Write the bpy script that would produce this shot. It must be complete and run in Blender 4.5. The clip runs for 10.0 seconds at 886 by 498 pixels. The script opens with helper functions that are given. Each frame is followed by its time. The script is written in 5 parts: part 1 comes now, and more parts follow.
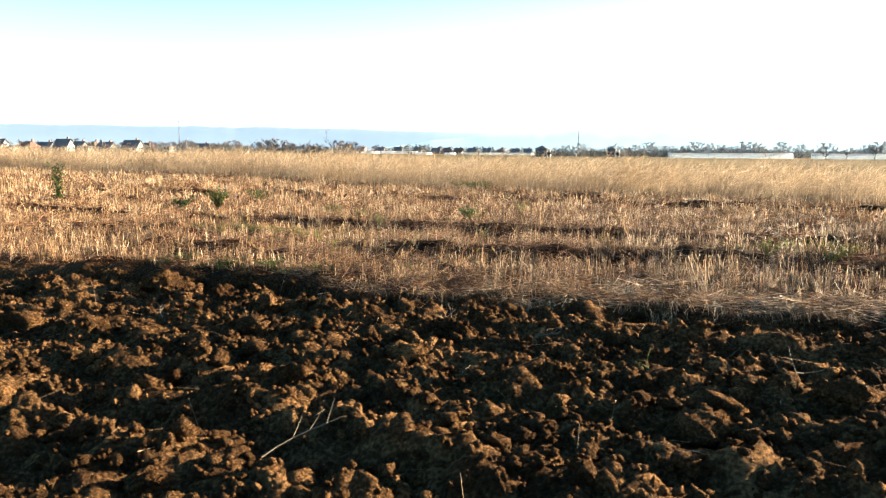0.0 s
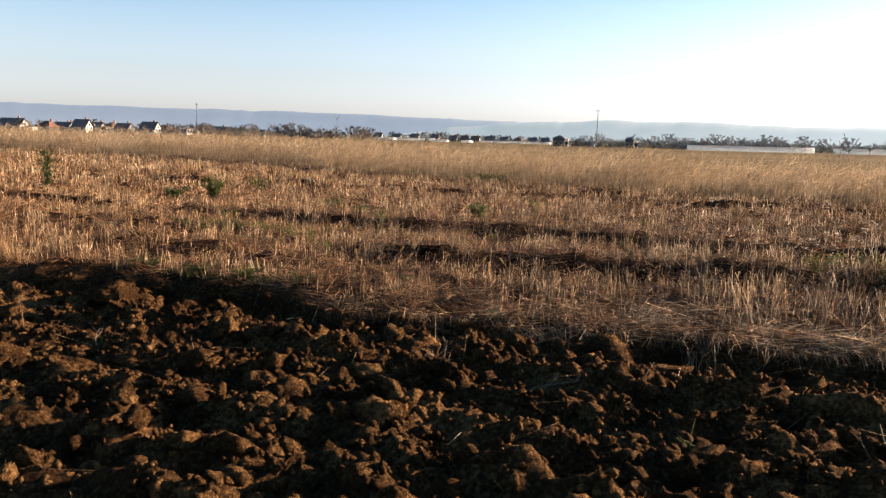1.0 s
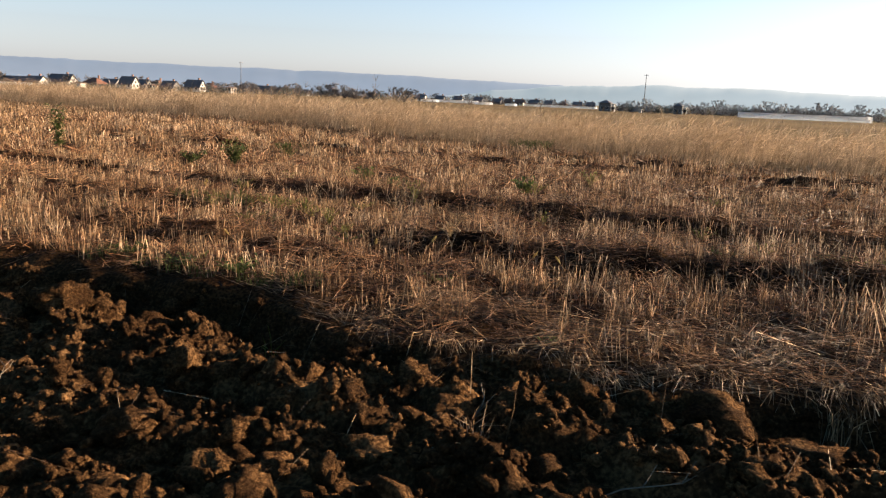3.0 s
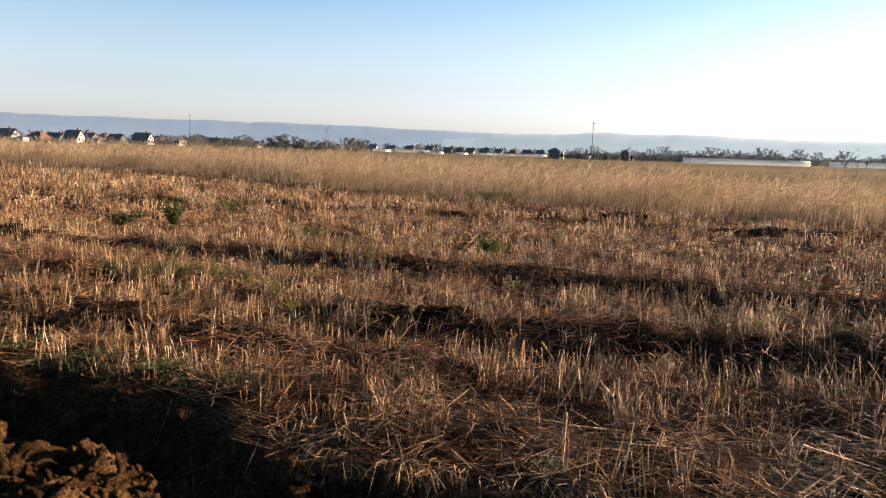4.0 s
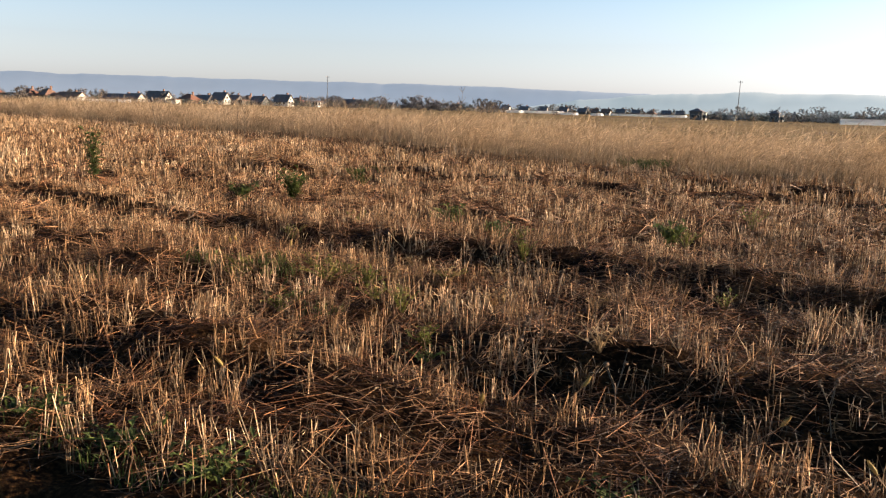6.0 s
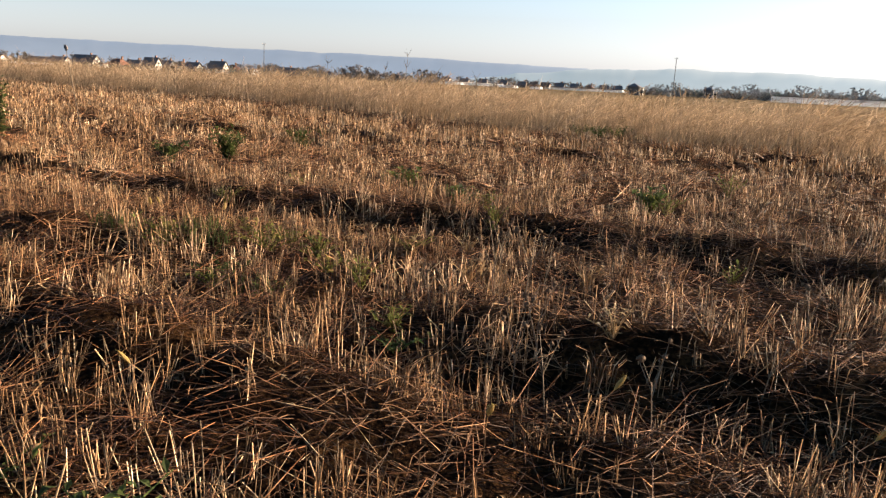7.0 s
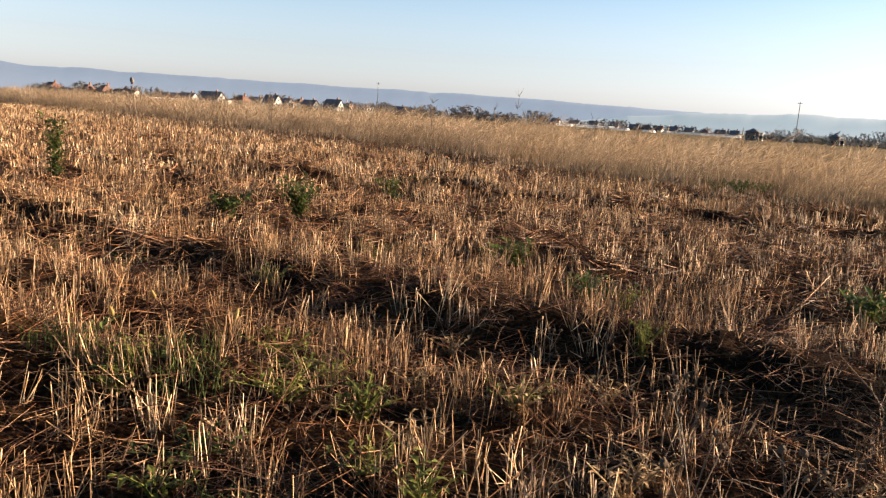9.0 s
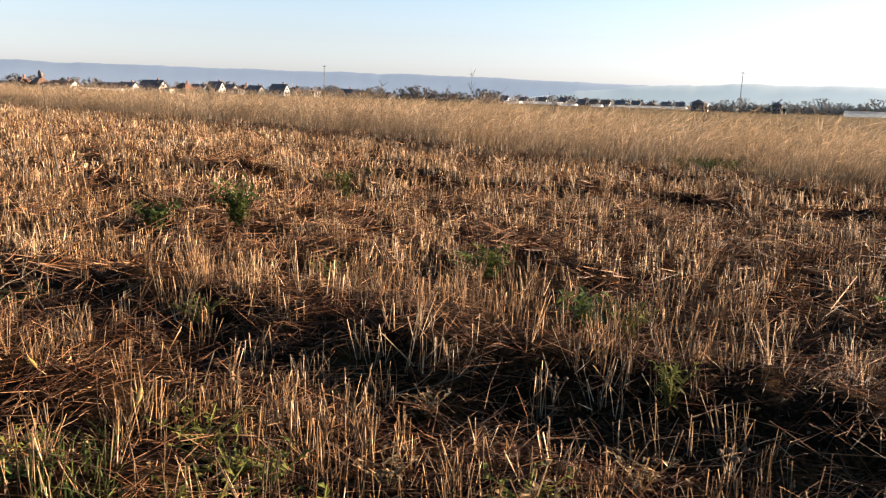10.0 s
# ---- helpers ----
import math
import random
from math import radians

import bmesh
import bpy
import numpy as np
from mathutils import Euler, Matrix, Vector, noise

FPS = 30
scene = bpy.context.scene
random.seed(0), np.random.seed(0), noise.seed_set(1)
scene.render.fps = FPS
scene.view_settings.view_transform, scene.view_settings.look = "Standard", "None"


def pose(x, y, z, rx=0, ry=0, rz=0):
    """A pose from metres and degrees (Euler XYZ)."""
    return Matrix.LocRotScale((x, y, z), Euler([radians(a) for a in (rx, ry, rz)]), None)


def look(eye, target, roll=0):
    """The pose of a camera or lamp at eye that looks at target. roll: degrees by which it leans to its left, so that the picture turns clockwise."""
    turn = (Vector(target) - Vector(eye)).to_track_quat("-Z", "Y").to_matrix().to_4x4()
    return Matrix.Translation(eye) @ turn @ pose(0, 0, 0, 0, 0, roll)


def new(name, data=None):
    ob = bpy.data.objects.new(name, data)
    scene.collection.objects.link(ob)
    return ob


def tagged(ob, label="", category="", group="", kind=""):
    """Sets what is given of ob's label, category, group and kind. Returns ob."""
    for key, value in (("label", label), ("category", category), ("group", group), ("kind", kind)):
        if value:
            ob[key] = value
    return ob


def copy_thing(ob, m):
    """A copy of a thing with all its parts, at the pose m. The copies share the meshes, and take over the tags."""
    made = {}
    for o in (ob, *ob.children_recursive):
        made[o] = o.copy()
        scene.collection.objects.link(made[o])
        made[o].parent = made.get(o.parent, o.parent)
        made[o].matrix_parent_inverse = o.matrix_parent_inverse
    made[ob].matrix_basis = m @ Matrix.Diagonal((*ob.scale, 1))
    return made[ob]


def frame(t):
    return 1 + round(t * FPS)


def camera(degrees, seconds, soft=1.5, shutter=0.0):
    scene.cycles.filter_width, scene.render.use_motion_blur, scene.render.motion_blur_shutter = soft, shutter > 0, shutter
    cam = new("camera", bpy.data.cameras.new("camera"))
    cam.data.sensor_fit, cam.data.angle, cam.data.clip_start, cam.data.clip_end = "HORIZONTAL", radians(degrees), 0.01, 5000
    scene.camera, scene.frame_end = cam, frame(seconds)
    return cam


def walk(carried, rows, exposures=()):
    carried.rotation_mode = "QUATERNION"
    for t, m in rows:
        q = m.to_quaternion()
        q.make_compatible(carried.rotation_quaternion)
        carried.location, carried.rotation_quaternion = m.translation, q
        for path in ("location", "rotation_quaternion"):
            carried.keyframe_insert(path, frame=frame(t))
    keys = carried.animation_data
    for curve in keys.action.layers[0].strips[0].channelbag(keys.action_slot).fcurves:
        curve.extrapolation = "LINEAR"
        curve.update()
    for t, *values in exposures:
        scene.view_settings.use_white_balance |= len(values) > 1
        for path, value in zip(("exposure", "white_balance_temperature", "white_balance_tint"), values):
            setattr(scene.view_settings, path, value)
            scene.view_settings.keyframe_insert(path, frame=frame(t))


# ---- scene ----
cam = camera(57.9, 10.0, soft=1.3)
# seconds, eye, target, roll
PATH = [
    (0, (-1.578, 2.842, 1.397), (-2.269, 5.327, 1.080), 0.3),
    (0.5, (-1.686, 3.419, 1.351), (-2.222, 5.945, 1.053), 1.2),
    (1, (-1.763, 4.013, 1.483), (-2.499, 6.481, 1.125), 1.4),
    (1.5, (-1.936, 4.488, 1.417), (-2.540, 7.004, 1.179), 3.4),
    (2, (-2.209, 4.960, 1.361), (-2.859, 7.441, 0.946), 1.7),
    (2.2, (-2.274, 5.126, 1.360), (-2.997, 7.580, 0.900), 2.0),
    (3.3, (-2.256, 5.868, 1.531), (-3.112, 8.276, 1.056), 2.3),
    (3.5, (-2.293, 6.079, 1.499), (-2.947, 8.559, 1.076), 3.6),
    (4, (-2.681, 6.578, 1.569), (-3.401, 9.055, 1.249), 1.6),
    (4.5, (-2.847, 7.179, 1.489), (-3.775, 9.593, 1.216), 2.9),
    (5, (-3.130, 7.671, 1.503), (-4.221, 10.007, 1.176), 3.2),
    (5.5, (-3.574, 8.164, 1.559), (-4.623, 10.520, 1.232), 0.1),
    (5.7, (-3.657, 8.346, 1.576), (-4.755, 10.668, 1.176), 1.3),
    (6.8, (-4.157, 9.299, 1.379), (-5.221, 11.614, 0.865), 2.3),
    (7, (-4.343, 9.446, 1.323), (-5.253, 11.820, 0.789), 2.6),
    (7.5, (-4.754, 9.868, 1.333), (-5.607, 12.249, 0.737), 0.9),
    (8, (-4.897, 10.394, 1.262), (-5.669, 12.819, 0.739), 2.3),
    (8.5, (-4.944, 11.141, 1.348), (-5.937, 13.517, 0.998), 4.5),
    (9, (-5.343, 11.618, 1.366), (-6.571, 13.867, 0.938), 3.6),
    (9.5, (-5.680, 12.005, 1.430), (-6.747, 14.327, 0.955), -1.0),
    (10, (-5.931, 12.535, 1.431), (-7.021, 14.843, 0.949), 1.7),
]

EXPOSURES = [(0.0, 3.1, 5950, 2), (0.5, 2.6, 6150, 8), (1.0, 2.15, 6350, 15), (2.0, 2.0, 6350, 15), (4.0, 2.1, 6350, 15), (5.0, 2.03, 6350, 15), (5.5, 2.04, 6350, 15), (7.0, 2.1, 6350, 15), (7.5, 2.2, 6350, 15), (8.5, 2.2, 6350, 15), (9.0, 2.1, 6350, 15), (10.0, 2.22, 6350, 15)]
walk(cam, [(t, look(e, g, r)) for t, e, g, r in PATH], EXPOSURES)

# ---------------------------------------------------------------- world and sun
SUN_AZ, SUN_EL = 54.0, 11.3          # degrees right of +y, and above the horizon
world = bpy.data.worlds.new("world")
scene.world = world
world.use_nodes = True
wn = world.node_tree
sky = wn.nodes.new("ShaderNodeTexSky")
sky.sky_type = "NISHITA"
sky.sun_disc = False
sky.sun_elevation = radians(SUN_EL)
sky.sun_rotation = radians(SUN_AZ)
sky.air_density = 0.85
sky.dust_density = 0.9
sky.ozone_density = 2.0
wn.nodes["Background"].inputs[1].default_value = 0.0565
pale = wn.nodes.new("ShaderNodeHueSaturation")
# haze takes the colour out of the sky towards the horizon
way = wn.nodes.new("ShaderNodeTexCoord")
way_z = wn.nodes.new("ShaderNodeSeparateXYZ")
haze = wn.nodes.new("ShaderNodeMapRange")
haze.inputs["From Min"].default_value, haze.inputs["From Max"].default_value = 0.02, 0.23
haze.inputs["To Min"].default_value, haze.inputs["To Max"].default_value = 0.3, 1.22
haze.clamp = True
pale.inputs["Hue"].default_value = 0.491
wn.links.new(way.outputs["Generated"], way_z.inputs[0])
wn.links.new(way_z.outputs["Z"], haze.inputs["Value"])
wn.links.new(haze.outputs[0], pale.inputs["Saturation"])
wn.links.new(sky.outputs[0], pale.inputs["Color"])
low = wn.nodes.new("ShaderNodeMapRange")
low.inputs["From Min"].default_value, low.inputs["From Max"].default_value = 0.0, 0.3
low.inputs["To Min"].default_value, low.inputs["To Max"].default_value = 1.0, 0.0
wn.links.new(way_z.outputs["Z"], low.inputs["Value"])
blue = wn.nodes.new("ShaderNodeMix")
blue.data_type, blue.blend_type = "RGBA", "MULTIPLY"
blue.inputs["B"].default_value = (1.01, 1.01, 1.03, 1)
wn.links.new(low.outputs[0], blue.inputs["Factor"])
wn.links.new(pale.outputs[0], blue.inputs["A"])
wn.links.new(blue.outputs["Result"], wn.nodes["Background"].inputs[0])
sun = new("sun", bpy.data.lights.new("sun", "SUN"))
sun.data.energy = 5.0
sun.data.angle = radians(0.6)
sun.data.color = (1.0, 0.82, 0.57)
a, e = radians(SUN_AZ), radians(SUN_EL)
sun.matrix_world = look((0, 0, 50), Vector((0, 0, 50)) - Vector((math.sin(a) * math.cos(e), math.cos(a) * math.cos(e), math.sin(e))))


# ---------------------------------------------------------------- materials
def material(name, base, rough=0.85, metal=0.0, spec=0.3):
    m = bpy.data.materials.new(name)
    m.use_nodes = True
    p = m.node_tree.nodes["Principled BSDF"]
    p.inputs["Base Color"].default_value = (*base, 1)
    p.inputs["Roughness"].default_value = rough
    p.inputs["Metallic"].default_value = metal
    p.inputs["Specular IOR Level"].default_value = spec
    return m, m.node_tree, p


def crumbly(n, l, geo, src, scale):
    """Adds crumbs of uneven size to a height."""
    v = n.new("ShaderNodeTexNoise")
    v.inputs["Scale"].default_value, v.inputs["Detail"].default_value, v.inputs["Roughness"].default_value = scale, 6, 0.72
    l.new(geo.outputs["Position"], v.inputs["Vector"])
    add = n.new("ShaderNodeMath")
    add.operation = "MULTIPLY_ADD"
    add.inputs[1].default_value = 4.5
    l.new(v.outputs["Fac"], add.inputs[0])
    l.new(src, add.inputs[2])
    return add.outputs[0]


def mottled(name, colours, scale, fine, rough=0.9, bump=0.0, bump_dist=0.02, spec=0.2, random_by="", spread=0.0, translucent=0.0, grain=0):
    """Noise of two sizes through a colour ramp, with bump; random_by 'island' or 'object' varies the brightness."""
    m, t, p = material(name, colours[0], rough, 0, spec)
    n, l = t.nodes, t.links
    geo = n.new("ShaderNodeNewGeometry")
    big, small = n.new("ShaderNodeTexNoise"), n.new("ShaderNodeTexNoise")
    big.inputs["Scale"].default_value, big.inputs["Detail"].default_value = scale, 4
    small.inputs["Scale"].default_value, small.inputs["Detail"].default_value = fine, 5
    l.new(geo.outputs["Position"], big.inputs["Vector"])
    l.new(geo.outputs["Position"], small.inputs["Vector"])
    mix = n.new("ShaderNodeMath")
    mix.operation = "MULTIPLY_ADD"
    mix.inputs[1].default_value = 0.5
    half = n.new("ShaderNodeMath")
    half.operation = "MULTIPLY"
    half.inputs[1].default_value = 0.5
    l.new(big.outputs["Fac"], mix.inputs[0])
    l.new(small.outputs["Fac"], half.inputs[0])
    l.new(half.outputs[0], mix.inputs[2])
    ramp = n.new("ShaderNodeValToRGB")
    ramp.color_ramp.elements[0].position, ramp.color_ramp.elements[1].position = 0.34, 0.66
    while len(ramp.color_ramp.elements) < len(colours):
        ramp.color_ramp.elements.new(0.5)
    for i, c in enumerate(colours):
        ramp.color_ramp.elements[i].position = 0.34 + 0.32 * i / (len(colours) - 1)
        ramp.color_ramp.elements[i].color = (*c, 1)
    l.new(mix.outputs[0], ramp.inputs[0])
    out = ramp.outputs[0]
    if random_by:
        if random_by == "island":
            r = geo.outputs["Random Per Island"]
        else:
            r = n.new("ShaderNodeObjectInfo").outputs["Random"]
        val = n.new("ShaderNodeMapRange")
        val.inputs["To Min"].default_value, val.inputs["To Max"].default_value = 1 - spread, 1 + spread
        if random_by == "island":
            # weathered tones, skewed to put shade in: most pieces dark, few bright as lit
            sq = n.new("ShaderNodeMath")
            sq.operation = "POWER"
            sq.inputs[1].default_value = 2.2
            l.new(r, sq.inputs[0])
            r = sq.outputs[0]
            val.inputs["To Max"].default_value = 1 + 1.7 * spread
        l.new(r, val.inputs["Value"])
        hsv = n.new("ShaderNodeHueSaturation")
        l.new(val.outputs[0], hsv.inputs["Value"])
        l.new(out, hsv.inputs["Color"])
        out = hsv.outputs[0]
    l.new(out, p.inputs["Base Color"])
    if bump:
        b = n.new("ShaderNodeBump")
        b.inputs["Strength"].default_value, b.inputs["Distance"].default_value = bump, bump_dist
        tall = mix.outputs[0]
        if grain:
            tall = crumbly(n, l, geo, tall, grain)
        l.new(tall, b.inputs["Height"])
        l.new(b.outputs[0], p.inputs["Normal"])
    if translucent:
        tr, mx = n.new("ShaderNodeBsdfTranslucent"), n.new("ShaderNodeMixShader")
        mx.inputs[0].default_value = translucent
        l.new(out, tr.inputs["Color"])
        l.new(p.outputs[0], mx.inputs[1])
        l.new(tr.outputs[0], mx.inputs[2])
        l.new(mx.outputs[0], n["Material Output"].inputs["Surface"])
    return m


SOIL = mottled("ploughed_soil", [(0.026, 0.0122, 0.0053), (0.084, 0.0415, 0.0172), (0.29, 0.146, 0.058)], 2.2, 60, 1.0, 1.0, 0.06, 0.02, grain=24)
CLOD = mottled("soil_clod", [(0.026, 0.0122, 0.0053), (0.084, 0.0415, 0.0172), (0.29, 0.146, 0.058)], 5, 60, 1.0, 1.0, 0.06, 0.02, "object", 0.2, grain=24)
STRAW = mottled("straw", [(0.1, 0.046, 0.0168), (0.258, 0.143, 0.065), (0.67, 0.48, 0.3)], 0.9, 14, 0.62, 0, 0, 0.2, "island", 0.75, 0.16)
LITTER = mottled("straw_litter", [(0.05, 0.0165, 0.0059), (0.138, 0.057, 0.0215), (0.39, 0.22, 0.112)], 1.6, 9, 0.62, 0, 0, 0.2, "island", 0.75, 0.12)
DRYGRASS = mottled("dry_grass", [(0.21, 0.134, 0.074), (0.31, 0.212, 0.13), (0.43, 0.314, 0.206)], 0.5, 3, 0.8, 0, 0, 0.1, "island", 0.4, 0.35)
WEED = mottled("weed_leaf", [(0.031, 0.041, 0.0105), (0.068, 0.086, 0.019), (0.15, 0.162, 0.038)], 3, 30, 0.7, 0, 0, 0.2, "island", 0.35, 0.4)
PALEWEED = mottled("yellow_green_leaf", [(0.065, 0.068, 0.012), (0.14, 0.135, 0.024), (0.25, 0.21, 0.048)], 3, 30, 0.7, 0, 0, 0.2, "island", 0.35, 0.35)
STALK = mottled("dead_stalk", [(0.09, 0.06, 0.038), (0.2, 0.145, 0.095)], 6, 60, 0.8)
BARK = mottled("bare_twigs", [(0.085, 0.072, 0.066), (0.135, 0.112, 0.098)], 0.4, 5, 0.9, 0, 0, 0.1, "object", 0.25)
# crown twigs, lighter than their bark because distance haze is in the colour
TWIGS = mottled("fine_hazed_twigs", [(0.15, 0.13, 0.12), (0.22, 0.19, 0.172)], 0.4, 5, 0.9, 0, 0, 0.1, "object", 0.25, 0.4)
# bush twigs once more, with distance haze painted in as a paler grey
HAZETWIGS = mottled("haze_grey_twigs", [(0.27, 0.26, 0.25), (0.37, 0.355, 0.34)], 0.4, 5, 0.9, 0, 0, 0.1, "object", 0.2, 0.4)
# evergreen lifted towards grey, again to put haze into the colour
EVERGREEN = mottled("hazed_evergreen", [(0.12, 0.128, 0.112), (0.18, 0.19, 0.16)], 0.5, 4, 0.9, 0, 0, 0.1, "object", 0.2, 0.3)
TANLEAF = mottled("dried_leaf", [(0.16, 0.085, 0.034), (0.3, 0.185, 0.085), (0.5, 0.36, 0.2)], 6, 60, 0.75, 0, 0, 0.15, "island", 0.5, 0.3)
FOXTAIL = mottled("foxtail_head", [(0.26, 0.16, 0.045), (0.42, 0.29, 0.1)], 40, 160, 0.8, 0, 0, 0.2, "", 0, 0.3)
UMBEL = mottled("dry_seed_head", [(0.05, 0.028, 0.015), (0.13, 0.08, 0.045)], 40, 160, 0.9)
PLASTER = mottled("white_plaster", [(0.4, 0.36, 0.3), (0.52, 0.48, 0.42)], 0.4, 6, 0.9, 0, 0, 0.2)
CREAM = mottled("cream_plaster", [(0.28, 0.23, 0.17), (0.36, 0.3, 0.23)], 0.4, 6, 0.9, 0, 0, 0.2)
BRICK = mottled("brick_wall", [(0.14, 0.075, 0.05), (0.2, 0.115, 0.08)], 0.5, 7, 0.9, 0, 0, 0.2)
GREYWALL = mottled("grey_wall", [(0.08, 0.075, 0.07), (0.13, 0.12, 0.11)], 0.5, 7, 0.9, 0, 0, 0.2)
TILE_DARK = mottled("dark_roof_tiles", [(0.085, 0.07, 0.068), (0.15, 0.122, 0.115)], 0.5, 9, 0.8, 0, 0, 0.2)
TILE_BROWN = mottled("brown_roof_tiles", [(0.12, 0.065, 0.045), (0.2, 0.11, 0.075)], 0.5, 9, 0.8, 0, 0, 0.2)
TILE_RED = mottled("red_roof_tiles", [(0.12, 0.05, 0.032), (0.18, 0.085, 0.055)], 0.5, 9, 0.8, 0, 0, 0.2)
GLASSY = material("window_glass", (0.03, 0.035, 0.04), 0.1, 0, 0.5)[0]
WOOD = mottled("door_wood", [(0.1, 0.06, 0.035), (0.18, 0.11, 0.06)], 1, 12, 0.7)
CONCRETE = mottled("weathered_pole", [(0.09, 0.082, 0.075), (0.15, 0.135, 0.12)], 0.6, 8, 0.9)
PORCELAIN = material("porcelain", (0.4, 0.25, 0.18), 0.3)[0]
FILM = mottled("greenhouse_film", [(0.8, 0.8, 0.8), (0.88, 0.88, 0.88)], 0.15, 2, 0.5, 0, 0, 0.4, "", 0, 0.85)
STEEL = material("galvanised_steel", (0.45, 0.46, 0.47), 0.45, 0.8)[0]


def field_material():
    """Bare earth in the ploughed strip, litter-strewn earth darkened for shade in the stubble, then dry grass and far
    fields.
    """
    m, t, p = material("field_ground", (0.1, 0.06, 0.03), 1.0, 0, 0.02)
    n, l = t.nodes, t.links
    geo = n.new("ShaderNodeNewGeometry")

    def noise_tex(scale, detail=5):
        x = n.new("ShaderNodeTexNoise")
        x.inputs["Scale"].default_value, x.inputs["Detail"].default_value = scale, detail
        l.new(geo.outputs["Position"], x.inputs["Vector"])
        return x

    def ramp(src, stops):
        r = n.new("ShaderNodeValToRGB")
        while len(r.color_ramp.elements) < len(stops):
            r.color_ramp.elements.new(0.5)
        for el, (pos, c) in zip(r.color_ramp.elements, stops):
            el.position, el.color = pos, (*c, 1)
        l.new(src, r.inputs[0])
        return r.outputs[0]

    def mixed(fac, c1, c2):
        x = n.new("ShaderNodeMix")
        x.data_type = "RGBA"
        l.new(fac, x.inputs["Factor"])
        l.new(c1, x.inputs["A"])
        l.new(c2, x.inputs["B"])
        return x.outputs["Result"]

    def step(src, lo, hi):
        x = n.new("ShaderNodeMapRange")
        x.inputs["From Min"].default_value, x.inputs["From Max"].default_value = lo, hi
        l.new(src, x.inputs["Value"])
        return x.outputs[0]

    def maths(op, s1, s2):
        x = n.new("ShaderNodeMath")
        x.operation = op
        for i, s in enumerate((s1, s2)):
            if isinstance(s, (int, float)):
                x.inputs[i].default_value = s
            else:
                l.new(s, x.inputs[i])
        return x.outputs[0]

    sep = n.new("ShaderNodeSeparateXYZ")
    l.new(geo.outputs["Position"], sep.inputs[0])
    fine, mid, wide = noise_tex(42), noise_tex(3.1), noise_tex(0.35)
    # lines across the plan run at a small slant
    slant = maths("ADD", sep.outputs["Y"], maths("MULTIPLY", sep.outputs["X"], 0.1))
    wob = maths("ADD", slant, maths("MULTIPLY", maths("SUBTRACT", mid.outputs["Fac"], 0.5), 1.2))
    soil_f = maths("ADD", maths("MULTIPLY", mid.outputs["Fac"], 0.45), maths("MULTIPLY", fine.outputs["Fac"], 0.55))
    soil = ramp(soil_f, [(0.36, (0.026, 0.0122, 0.0053)), (0.5, (0.084, 0.0415, 0.0172)), (0.66, (0.29, 0.146, 0.058))])
    # earth between stalks: its brown is deepened to carry the stubble's shade
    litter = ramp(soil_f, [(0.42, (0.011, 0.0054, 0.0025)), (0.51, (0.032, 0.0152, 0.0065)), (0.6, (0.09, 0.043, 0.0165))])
    dry = ramp(maths("ADD", maths("MULTIPLY", mid.outputs["Fac"], 0.5), maths("MULTIPLY", wide.outputs["Fac"], 0.5)),
               [(0.36, (0.12, 0.075, 0.036)), (0.64, (0.25, 0.165, 0.085))])
    bands = n.new("ShaderNodeTexNoise")
    bands.inputs["Scale"].default_value, bands.inputs["Detail"].default_value = 1.0, 2
    sc = n.new("ShaderNodeVectorMath")
    sc.operation = "MULTIPLY"
    sc.inputs[1].default_value = (0.002, 0.022, 0)
    l.new(geo.outputs["Position"], sc.inputs[0])
    l.new(sc.outputs[0], bands.inputs["Vector"])
    far = ramp(bands.outputs["Fac"], [(0.35, (0.1, 0.065, 0.033)), (0.48, (0.2, 0.135, 0.07)), (0.58, (0.13, 0.095, 0.048)), (0.7, (0.22, 0.15, 0.08))])
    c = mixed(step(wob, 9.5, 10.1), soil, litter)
    steep = maths("ADD", sep.outputs["Y"], maths("MULTIPLY", sep.outputs["X"], 0.36))
    c = mixed(step(steep, 26.6, 27.8), c, dry)
    c = mixed(step(slant, 48, 60), c, far)
    l.new(c, p.inputs["Base Color"])
    b = n.new("ShaderNodeBump")
    b.inputs["Strength"].default_value, b.inputs["Distance"].default_value = 0.9, 0.045
    l.new(crumbly(n, l, geo, soil_f, 24), b.inputs["Height"])
    l.new(b.outputs[0], p.inputs["Normal"])
    return m


FIELD = field_material()


